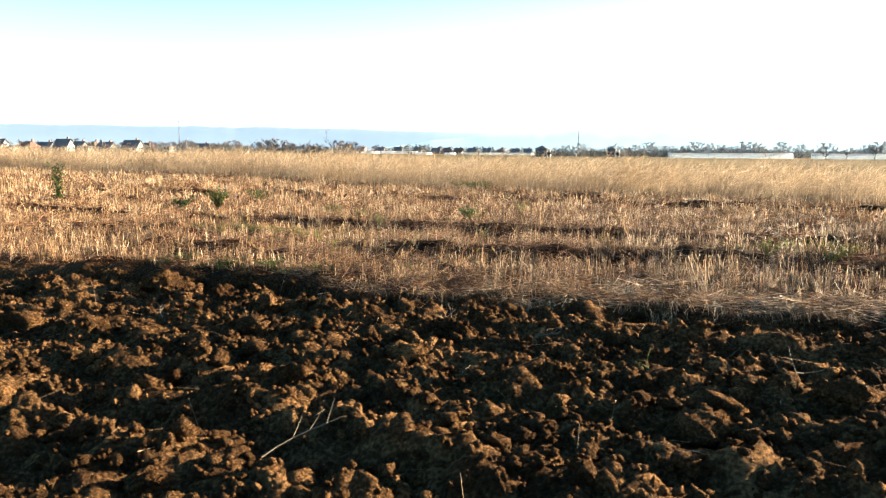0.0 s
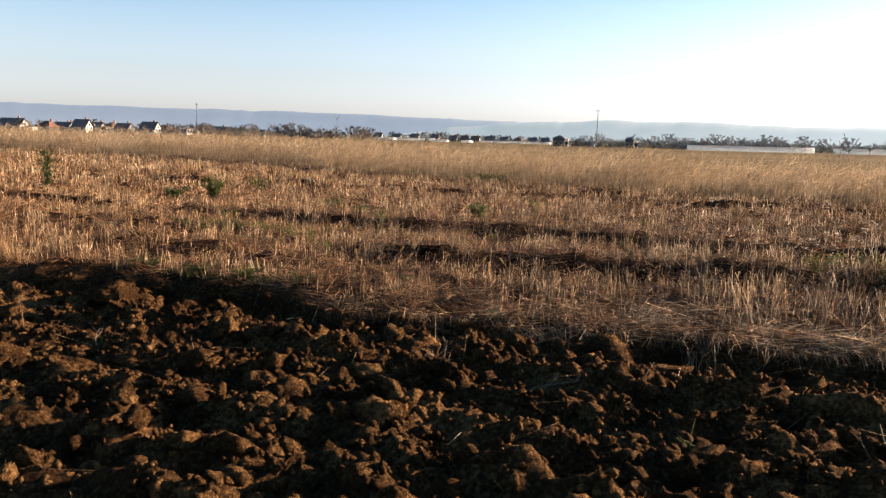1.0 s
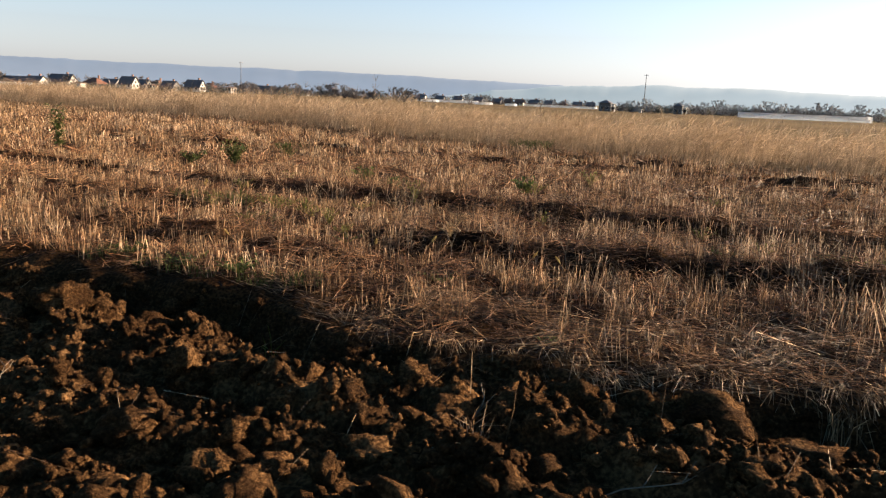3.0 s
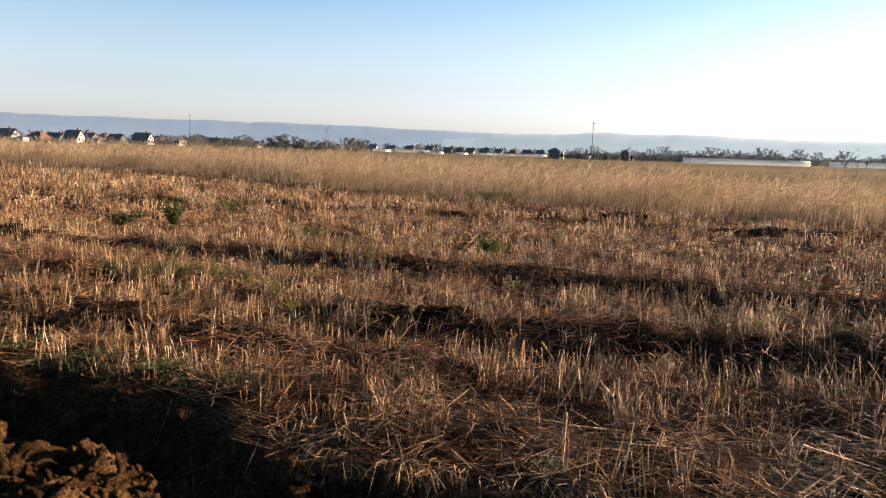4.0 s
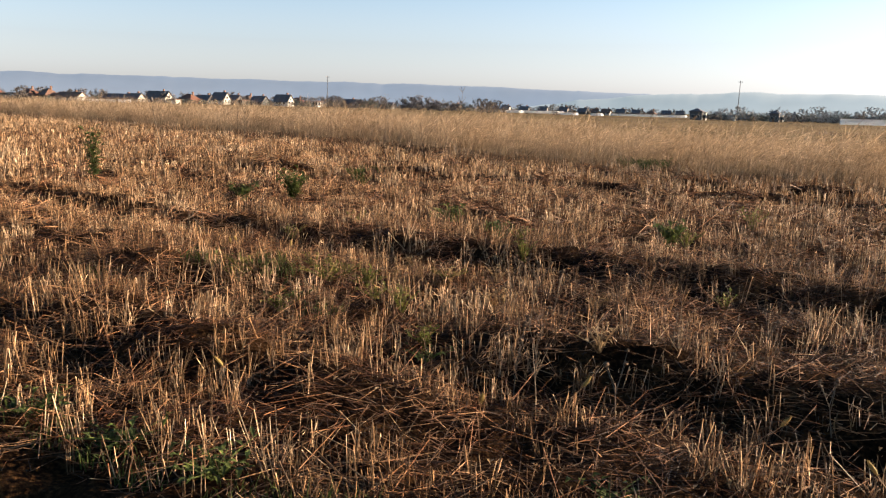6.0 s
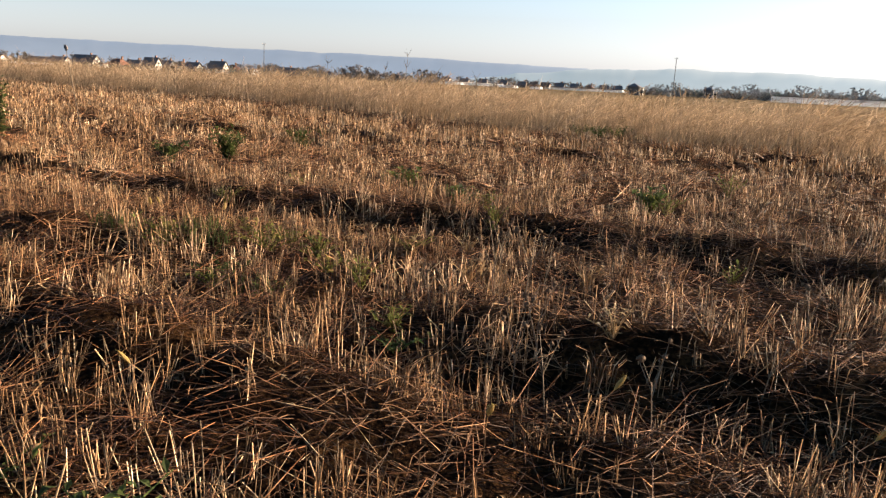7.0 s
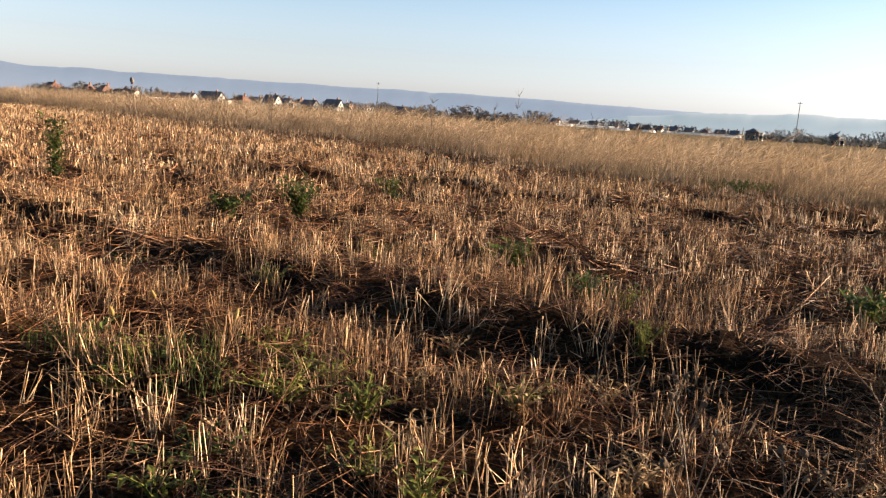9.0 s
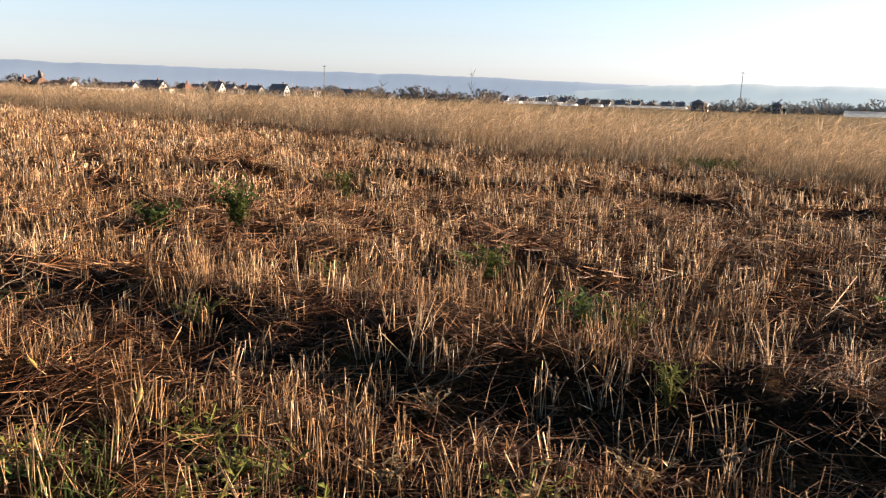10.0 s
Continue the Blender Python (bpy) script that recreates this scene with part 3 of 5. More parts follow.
house(-43.8, 405, 3.0, 3.0, 1.8, 0.4, -12, PLASTER, TILE_BROWN, "small white flat-topped outbuilding beside a house", True, False, "outbuilding", "shed")
house(-29.4, 420, 2.4, 2.2, 2.0, 1.2, -10, PLASTER, TILE_DARK, "tiny white garden hut at the hedge", False, False, "garden_hut", "hut")
house(-8.55, 390, 5.0, 4.6, 3.7, 1.6, -4, GREYWALL, TILE_DARK, "square dark shed with hipped roof at the field edge", True, False, "field_shed", "shed")
house(-3.7, 400, 3.8, 3.6, 3.6, 1.6, -4, GREYWALL, TILE_DARK, "square dark shed with hipped roof at the field edge", True, False, "field_shed", "shed")
# white blocks added to stand for the sheds' sunlit right walls
house(-8.02, 389, 1.2, 1.6, 3.4, 0.3, -4, PLASTER, PLASTER, "narrow white block added as a dark shed's sunlit side", True, False, "lean_to", "shed")
house(-3.25, 399, 0.9, 1.4, 3.0, 0.3, -4, PLASTER, PLASTER, "narrow white block added as a dark shed's sunlit side", True, False, "lean_to", "shed")
house(-6.2, 395, 1.2, 1.2, 1.3, 0.4, 0, PLASTER, PLASTER, "tiny white cabinet standing in the field", True, False, "white_cabinet", "cabinet")


def tunnel(az, dist, length, width, height, turn, label):
    """A long polytunnel along local x: film cover, end walls and hoops."""
    x, y, z = spot(az, dist)
    ob = thing("greenhouse_tunnel", label, "greenhouse", pose(x, y, z, 0, 0, turn), "greenhouses beyond the field")
    n = 10
    prof = [(width / 2 * math.cos(math.pi * i / n), height * math.sin(math.pi * i / n) ** 0.75) for i in range(n + 1)]
    bm = bmesh.new()
    steps = max(2, int(length / 4))
    rings = []
    for k in range(steps + 1):
        sag = 0.985 if k % 2 else 1.0
        rings.append([bm.verts.new((-length / 2 + length * k / steps, py * sag, pz * sag)) for py, pz in prof])
    for r0, r1 in zip(rings, rings[1:]):
        for i in range(n):
            bm.faces.new((r0[i], r1[i], r1[i + 1], r0[i + 1]))
    part("cover", bm, FILM, ob, "taut white plastic film", True)
    for sx in (-1, 1):
        bm = bmesh.new()
        v = [bm.verts.new((sx * length / 2, py, pz)) for py, pz in prof]
        v2 = [bm.verts.new((sx * (length / 2 - 0.1), py, pz)) for py, pz in prof]
        bm.faces.new(v)
        bm.faces.new(v2[::-1])
        part("end_wall", bm, FILM, ob)
    for k in range(0, steps + 1, 2):
        bm = bmesh.new()
        px = -length / 2 + length * k / steps
        for (y0, z0), (y1, z1) in zip(prof, prof[1:]):
            rod(bm, (px, y0 * 1.005, z0 * 1.01), (px, y1 * 1.005, z1 * 1.01), 0.05, 0.05, 4)
        part("hoop", bm, STEEL, ob)
    return ob


for az in (-48.6, -47.8, -46.9):
    tunnel(az, 385, 5, 4.2, 1.3, 42, "short white polytunnel at the village edge")
tunnel(-20.7, 500, 10, 6, 1.4, 0, "low white polytunnel in the far fields")
tunnel(-16.9, 470, 9, 6, 1.4, 0, "low white polytunnel in the far fields")
tunnel(-15.0, 480, 6, 6, 1.4, 0, "low white polytunnel in the far fields")
tunnel(-19.4, 540, 40, 6, 1.7, 2, "long low white polytunnel in the far fields")
tunnel(-11.6, 560, 50, 6, 1.5, -2, "long low white polytunnel in the far fields")
tunnel(4.2, 370, 51, 8, 2.3, -2, "long white polytunnel beyond the field")
tunnel(13.0, 385, 50, 8, 2.3, -8, "long white polytunnel beyond the field")


def utility_pole(az, dist, height, label, lean=0.0):
    x, y, z = spot(az, dist)
    ob = thing("utility_pole", label, "pole", pose(x, y, z, 0, lean, 12), "poles along the village")
    part("pole", rod(bmesh.new(), (0, 0, -0.5), (0, 0, height), 0.2, 0.12, 8), CONCRETE, ob)
    part("crossarm", box(-0.9, -0.08, height - 0.75, 0.9, 0.08, height - 0.6), CONCRETE, ob)
    for px in (-0.8, 0.0, 0.8):
        part("insulator", rod(bmesh.new(), (px, 0, height - 0.6), (px, 0, height - 0.3), 0.07, 0.05, 6), PORCELAIN, ob)
    return ob


utility_pole(-33.72, 425, 15.8, "tall weathered utility pole among village houses")
utility_pole(-5.91, 385, 17.6, "tall weathered utility pole beside the field sheds", 0.8)


# ---------------------------------------------------------------- far trees and hedges
def spike(bm, p, tip, r):
    """A twig that tapers to a point."""
    q = (tip - p).to_track_quat("Z", "Y").to_matrix()
    ring = [bm.verts.new(p + q @ Vector((r * math.cos(k * 2.094), r * math.sin(k * 2.094), 0))) for k in range(3)]
    end = bm.verts.new(tip)
    for k in range(3):
        bm.faces.new((ring[k], ring[(k + 1) % 3], end))


def bare_tree(rng, height, spread, twigs):
    """Trunk with limbs, and a crown of many fine twigs, as two bmeshes."""
    trunk, crown = bmesh.new(), bmesh.new()
    top = Vector((rng.uniform(-0.3, 0.3), rng.uniform(-0.3, 0.3), height * 0.5))
    rod(trunk, (0, 0, -0.3), top, 0.028 * height, 0.016 * height, 6)
    limbs = []
    for i in range(9):
        a0 = i * 2.4 + rng.uniform(-0.4, 0.4)
        base = top * rng.uniform(0.45, 1.0)
        tip = base + Vector((math.cos(a0) * spread * rng.uniform(0.25, 0.55), math.sin(a0) * spread * rng.uniform(0.25, 0.55), height * rng.uniform(0.18, 0.42)))
        rod(trunk, base, tip, 0.01 * height, 0.004 * height, 4)
        limbs.append((base, tip))
    for i in range(twigs):
        b, t = rng.choice(limbs)
        p = b.lerp(t, rng.uniform(0.25, 1.0))
        way = Vector((rng.gauss(0, 1), rng.gauss(0, 1), rng.gauss(0.5, 0.7))).normalized() * height * rng.uniform(0.06, 0.2)
        spike(crown, p, p + way, 0.007 * height)
    return trunk, crown


def tree_kind(name, label, category, rng, height, spread, twigs, mat, group):
    ob = thing(name, label, category, pose(0, 0, 0), group)
    tr, cr = bare_tree(rng, height, spread, twigs)
    part("trunk", tr, BARK, ob)
    part("crown", cr, mat, ob)
    return ob


def dense_bush(rng, height, spread, count, mat, name, label, category, group):
    """Several stems and a crown of many small twig clumps with an uneven outline."""
    ob = thing(name, label, category, pose(0, 0, 0), group)
    stems, crown = bmesh.new(), bmesh.new()
    for i in range(7):
        a0 = i * 0.9
        rod(stems, (0.1 * math.cos(a0), 0.1 * math.sin(a0), -0.2), (spread * 0.35 * math.cos(a0), spread * 0.35 * math.sin(a0), height * rng.uniform(0.5, 0.85)), 0.02 * height, 0.008 * height, 4)
    # a dome of short twigs in clumps that fan up and out, with an uneven outline
    clumps = []
    for i in range(60):
        a0, r = rng.uniform(0, 2 * math.pi), math.sqrt(rng.random())
        reach = 1 + 0.25 * math.sin(3 * a0 + height) + 0.15 * math.sin(7 * a0)
        z = height * (0.06 + 0.8 * math.sqrt(1.02 - r * r) * rng.random() ** 0.8)
        clumps.append(Vector((math.cos(a0) * r * spread * 0.42 * reach, math.sin(a0) * r * spread * 0.42 * reach, z)))
    for i in range(count):
        c = clumps[i % 60]
        d = Vector((rng.gauss(0, 1), rng.gauss(0, 1), rng.gauss(0.35, 0.8))).normalized() * height * 0.16 * rng.uniform(0.3, 1.0)
        spike(crown, c + d * rng.uniform(0.0, 0.4), c + d, height * rng.uniform(0.013, 0.03))
    part("stem", stems, BARK, ob)
    part("crown", crown, mat, ob)
    return ob


rng = random.Random(4)
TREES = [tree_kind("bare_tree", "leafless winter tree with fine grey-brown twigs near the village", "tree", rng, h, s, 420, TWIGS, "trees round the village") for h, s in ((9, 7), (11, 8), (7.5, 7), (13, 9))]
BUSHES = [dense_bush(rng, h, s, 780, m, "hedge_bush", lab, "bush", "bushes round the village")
          for h, s, m, lab in ((4.5, 7, TWIGS, "brown leafless bush in the far hedge"), (6, 9, TWIGS, "tall brown leafless thicket in the far hedge"), (4, 6, EVERGREEN, "dark evergreen bush near the village"), (4.5, 7, HAZETWIGS, "leafless bush in the tree belt, grey with painted haze"), (6, 9, HAZETWIGS, "tall thicket in the tree belt, grey with painted haze"))]
used_tree, used_bush = set(), set()


def plant(kinds, used, i, az, dist, size):
    x, y, z = spot(az, dist)
    m = pose(x, y, z, 0, 0, rng.uniform(0, 360))
    if i not in used:
        used.add(i)
        kinds[i].matrix_basis = m @ Matrix.Diagonal((size, size, size, 1))
        return kinds[i]
    ob = copy_thing(kinds[i], m)
    ob.scale = (size, size, size)
    return ob


for az in np.arange(-56, 24, 1.25):
    dist = (500 if az < -28 else 640) + rng.uniform(-20, 50)
    if az > -9.5:
        dist = 450 + rng.uniform(-10, 60)
    plant(TREES, used_tree, rng.randrange(4), az + rng.uniform(-0.6, 0.6), dist, rng.uniform(0.4, 0.72))
BACK_ROWS = []


def stand_back(i, az, dist, size):
    """A bush of the back rows, which are joined below."""
    BACK_ROWS.append((i, pose(*spot(az, dist), 0, 0, rng.uniform(0, 360)) @ Matrix.Diagonal((size, size, size, 1))))


for az in np.arange(-56, 20, 0.8):
    dist = (470 if az < -22 else 610) + rng.uniform(-30, 40)
    if az > -9.5:
        dist = 440 + rng.uniform(-20, 60)
    stand_back(rng.choice((0, 1, 2) if az < -24 else (3, 4)), az + rng.uniform(-0.25, 0.25), dist, rng.uniform(0.6, 1.05))
# low hedges before the village's walls
for az in np.arange(-55.5, -29, 0.42):
    if min(abs(az - g) for g in (-48.6, -47.8, -46.9, -40.6, -39.5, -36.5, -34.5, -43.8)) > 0.28:
        plant(BUSHES, used_bush, rng.choice((0, 0, 2)), az, 392 + rng.uniform(-6, 10), rng.uniform(0.5, 0.76))
# dark gardens between the houses, and the tree belt along the right
for az in np.arange(-55, -30, 0.42):
    plant(BUSHES, used_bush, rng.choice((0, 1, 2)), az + rng.uniform(-0.2, 0.2), 462 + rng.uniform(-25, 15), rng.uniform(0.9, 1.4))
for az in np.arange(-22.4, -9, 0.65):
    stand_back(rng.choice((0, 1, 2)), az + rng.uniform(-0.2, 0.2), 640 + rng.uniform(-25, 25), rng.uniform(1.2, 1.8))
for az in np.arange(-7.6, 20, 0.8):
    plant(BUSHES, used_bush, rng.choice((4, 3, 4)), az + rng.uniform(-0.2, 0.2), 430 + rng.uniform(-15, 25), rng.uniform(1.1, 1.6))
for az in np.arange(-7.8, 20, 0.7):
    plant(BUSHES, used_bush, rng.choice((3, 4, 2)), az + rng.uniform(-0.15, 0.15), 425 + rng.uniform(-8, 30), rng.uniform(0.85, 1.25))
# the thickets that stand out, with bearing, distance and size
for az, dist, k, size in ((-33.6, 440, 1, 0.9), (-32.9, 430, 0, 1.0), (-31.6, 420, 0, 0.9), (-30.6, 415, 2, 0.9), (-30.0, 420, 0, 0.8), (-28.6, 400, 1, 0.8), (-28.0, 400, 1, 0.95), (-27.4, 405, 1, 1.1), (-26.7, 400, 1, 0.95), (-26.0, 400, 0, 1.0), (-25.3, 400, 0, 1.0), (-24.6, 395, 0, 1.0), (-24.0, 395, 2, 1.0),
                          (-23.0, 340, 0, 1.2), (-22.5, 340, 0, 1.2), (-17.9, 400, 0, 0.6), (-17.4, 600, 1, 1.1), (-16.8, 600, 1, 1.15), (-15.6, 620, 1, 1.1),
                          (-7.5, 420, 1, 0.75), (-6.8, 420, 2, 1.0), (-5.4, 425, 2, 1.1), (-4.9, 420, 2, 1.1), (-4.3, 415, 2, 1.1),
                          (-2.4, 430, 1, 0.8), (-1.7, 430, 2, 1.2), (-0.8, 430, 1, 0.8), (-0.1, 430, 2, 1.2), (0.7, 420, 2, 1.2), (1.4, 420, 1, 0.9), (2.1, 430, 1, 0.95), (2.9, 430, 2, 1.4), (3.6, 430, 1, 0.9), (4.5, 430, 1, 0.8), (5.6, 430, 1, 0.8), (6.6, 430, 2, 1.1)):
    plant(BUSHES, used_bush, k, az, dist, size * (1.35 if az < -22 else 1.0))
for az, dist, k, size in ((10.2, 300, 2, 0.5), (11.4, 300, 0, 0.45), (13.0, 300, 1, 0.5), (15.0, 280, 0, 0.5), (17.0, 280, 3, 0.45)):
    plant(TREES, used_tree, k, az, dist, size)


def joined_rows(kinds_in, mat, label):
    """One mesh of all the back rows' crowns of these kinds."""
    vs, fs, o = [], [], 0
    for i, m in BACK_ROWS:
        if i not in kinds_in:
            continue
        me = [c for c in BUSHES[i].children if c.name.startswith("crown")][0].data
        v = np.empty(len(me.vertices) * 3, dtype=np.float32)
        me.vertices.foreach_get("co", v)
        f = np.empty(len(me.polygons) * 3, dtype=np.int32)
        me.loops.foreach_get("vertex_index", f)
        w = np.array(m)
        vs.append(v.reshape(-1, 3) @ w[:3, :3].T + w[:3, 3])
        fs.append(f.reshape(-1, 3) + o)
        o += len(me.vertices)
    me = mesh_from("far_hedgerow", np.concatenate(vs).tolist(), np.concatenate(fs).tolist(), mat)
    tagged(new("far_hedgerow", me), label, "hedge", kind="stuff")


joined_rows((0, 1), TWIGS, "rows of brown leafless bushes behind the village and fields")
joined_rows((3, 4), HAZETWIGS, "rows of bushes behind the far fields, grey with painted haze")
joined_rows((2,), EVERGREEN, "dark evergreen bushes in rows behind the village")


# ---------------------------------------------------------------- straw, stubble and tall grass (uncountable stuff)
gen = np.random.default_rng(7)
WALK_XY = np.array([(-1.6, 2.8), (-1.9, 4.4), (-2.3, 5.9), (-2.9, 7.2), (-3.6, 8.2), (-4.3, 9.4), (-4.9, 10.6), (-5.4, 11.7), (-6.0, 12.6)])


def near_walk(xy):
    """Distance of places from the line of the walk."""
    return np.sqrt(((xy[:, None, :] - WALK_XY[None, :, :]) ** 2).sum(2)).min(1)


def in_wedge(xy):
    """The part of the field that lies ahead of the walk."""
    v = xy - np.array((-1.6, 2.0))
    az = np.degrees(np.arctan2(v[:, 0], v[:, 1]))
    return (az > -62) & (az < 24)


def heights(xy):
    return np.array([land(float(x), float(y)) for x, y in xy], dtype=np.float32)


def prisms(name, base, tips, r0, r1, mat):
    """Three-sided tapered sticks from base to tips, as one mesh."""
    n = len(base)
    d = tips - base
    d /= np.linalg.norm(d, axis=1)[:, None] + 1e-9
    ref = np.where(np.abs(d[:, 2:3]) > 0.9, np.array([[1.0, 0, 0]]), np.array([[0, 0, 1.0]]))
    u = np.cross(d, ref)
    u /= np.linalg.norm(u, axis=1)[:, None] + 1e-9
    v = np.cross(d, u)
    turn = gen.uniform(0, 2 * np.pi, n)
    verts = np.empty((n, 6, 3), dtype=np.float32)
    for k in range(3):
        a0 = turn + k * 2 * np.pi / 3
        ring = np.cos(a0)[:, None] * u + np.sin(a0)[:, None] * v
        verts[:, k] = base + ring * r0[:, None]
        verts[:, 3 + k] = tips + ring * r1[:, None]
    o = np.arange(n, dtype=np.int32)[:, None] * 6
    quads = np.concatenate([o + np.array([[k, (k + 1) % 3, 3 + (k + 1) % 3, 3 + k]], dtype=np.int32) for k in range(3)])
    return mesh_quads(name, verts.reshape(-1, 3), quads, mat)


def ribbons(name, base, tips, r0, r1, mat):
    """Flat tapered blades from base to tips, each turned its own way, as one mesh."""
    n = len(base)
    d = tips - base
    d /= np.linalg.norm(d, axis=1)[:, None] + 1e-9
    turn = gen.uniform(0, 2 * np.pi, n)
    u = np.cross(d, np.stack([np.cos(turn), np.sin(turn), gen.normal(0, 0.3, n)], 1))
    u /= np.linalg.norm(u, axis=1)[:, None] + 1e-9
    verts = np.stack([base - u * r0[:, None], base + u * r0[:, None], tips + u * r1[:, None], tips - u * r1[:, None]], 1)
    return mesh_quads(name, verts.reshape(-1, 3), np.arange(4 * n, dtype=np.int32).reshape(-1, 4), mat)


def patchy(xy, scale, seed):
    return np.array([noise.noise((float(x) * scale, float(y) * scale, seed)) for x, y in xy])


def on_stubble(xy, lo=0.05, hi=0.0):
    edge = np.array([plough_edge(float(x)) for x in xy[:, 0]])
    far = 27.3 - 0.36 * xy[:, 0]
    return (xy[:, 1] > edge + lo) & (xy[:, 1] < far + hi)


def scatter(x0, x1, y0, y1, density):
    n = int((x1 - x0) * (y1 - y0) * density)
    return np.stack([gen.uniform(x0, x1, n), gen.uniform(y0, y1, n)], 1)


def in_rut(xy):
    """1 in the rut before a bank, where straw has gathered."""
    out = np.zeros(len(xy))
    for i, (y0, k, h, w) in enumerate(BANKS):
        u = xy[:, 1] - (y0 + k * (xy[:, 0] + 6))
        out = np.maximum(out, np.where((u > -3.0 * w) & (u < 0), np.array([min(1.0, bank_amount(i, float(x))) for x in xy[:, 0]]), 0))
    return out


def build_stubble():
    """Tillers in bunches along the drill rows, each bunch splayed from one root."""
    bases, tips, r0s, r1s = [], [], [], []
    for bunches, per, near, far, box4, thick in ((74, 6, 0, 6, (-14, 3, 9, 21), 0.9), (68, 5, 6, 11, (-20, 6, 9, 26), 1.0), (64, 4, 11, 20, (-30, 8, 9, 36), 1.6), (34, 4, 20, 62, (-75, 12, 9, 60), 2.3)):
        xy = scatter(*box4, bunches)
        d = near_walk(xy)
        xy = xy[(d >= near) & (d < far) & in_wedge(xy)]
        xy = xy[on_stubble(xy, 0.2, 0.2)]
        xy[:, 1] = np.round(xy[:, 1] / 0.15) * 0.15 + gen.normal(0, 0.035, len(xy))
        keep = patchy(xy, 1.3, 3.0) + 0.5 * patchy(xy, 4.0, 6.0) + gen.uniform(-0.22, 0.22, len(xy)) > -0.12
        # little stands in the rut before each bank, and in the trampled strip by the ploughing
        for i, (y0, k, h, w) in enumerate(BANKS):
            u = xy[:, 1] - (y0 + k * (xy[:, 0] + 6))
            strong = np.array([min(1.0, bank_amount(i, float(x))) for x in xy[:, 0]])
            keep &= ~((u > -2.4 * w) & (u < -0.2 * w) & (gen.random(len(xy)) < 0.45 * strong))
        edge = np.array([plough_edge(float(x)) for x in xy[:, 0]])
        flat = np.clip((xy[:, 0] + 5.5) / 1.5, 0, 1) * (xy[:, 1] < edge + 1.5)
        keep &= gen.random(len(xy)) > 0.3 * flat
        xy = xy[keep]
        z0 = heights(xy)
        tall = gen.uniform(0.12, 0.245, len(xy)) * (1 + 0.45 * patchy(xy, 0.5, 11.0))
        lean_dir, lean = gen.uniform(0, 2 * np.pi, len(xy)), np.abs(gen.normal(0, 0.2, len(xy)))
        count = gen.integers(2, per + 3, len(xy))
        who = np.repeat(np.arange(len(xy)), count)
        n = len(who)
        foot = xy[who] + gen.normal(0, 0.022, (n, 2))
        h = tall[who] * gen.uniform(0.55, 1.2, n)
        a0, s = gen.uniform(0, 2 * np.pi, n), np.abs(gen.normal(0, 0.22, n))
        broken = gen.random(n) < 0.14
        s = np.where(broken, gen.uniform(0.5, 1.3, n), s)
        dx = np.cos(a0) * np.sin(s) + (np.cos(lean_dir) * np.sin(lean))[who]
        dy = np.sin(a0) * np.sin(s) + (np.sin(lean_dir) * np.sin(lean))[who]
        base = np.stack([foot[:, 0], foot[:, 1], z0[who] - 0.03], 1)
        tip = base + np.stack([dx * h, dy * h, np.cos(s) * h + 0.03], 1)
        bases.append(base), tips.append(tip)
        r = gen.uniform(0.0016, 0.0029, n) * thick * np.where(gen.random(n) < 0.25, 1.3, 1.0)
        r0s.append(r), r1s.append(r * 0.9)
    for make, rings, label in ((prisms, slice(0, 2), "golden cut cereal stubble standing in the field"), (ribbons, slice(2, 4), "pale cut stubble farther across the field")):
        me = make("stubble", *(np.concatenate(a[rings]) for a in (bases, tips, r0s, r1s)), STRAW)
        tagged(new("stubble", me), label, "stubble", kind="stuff")


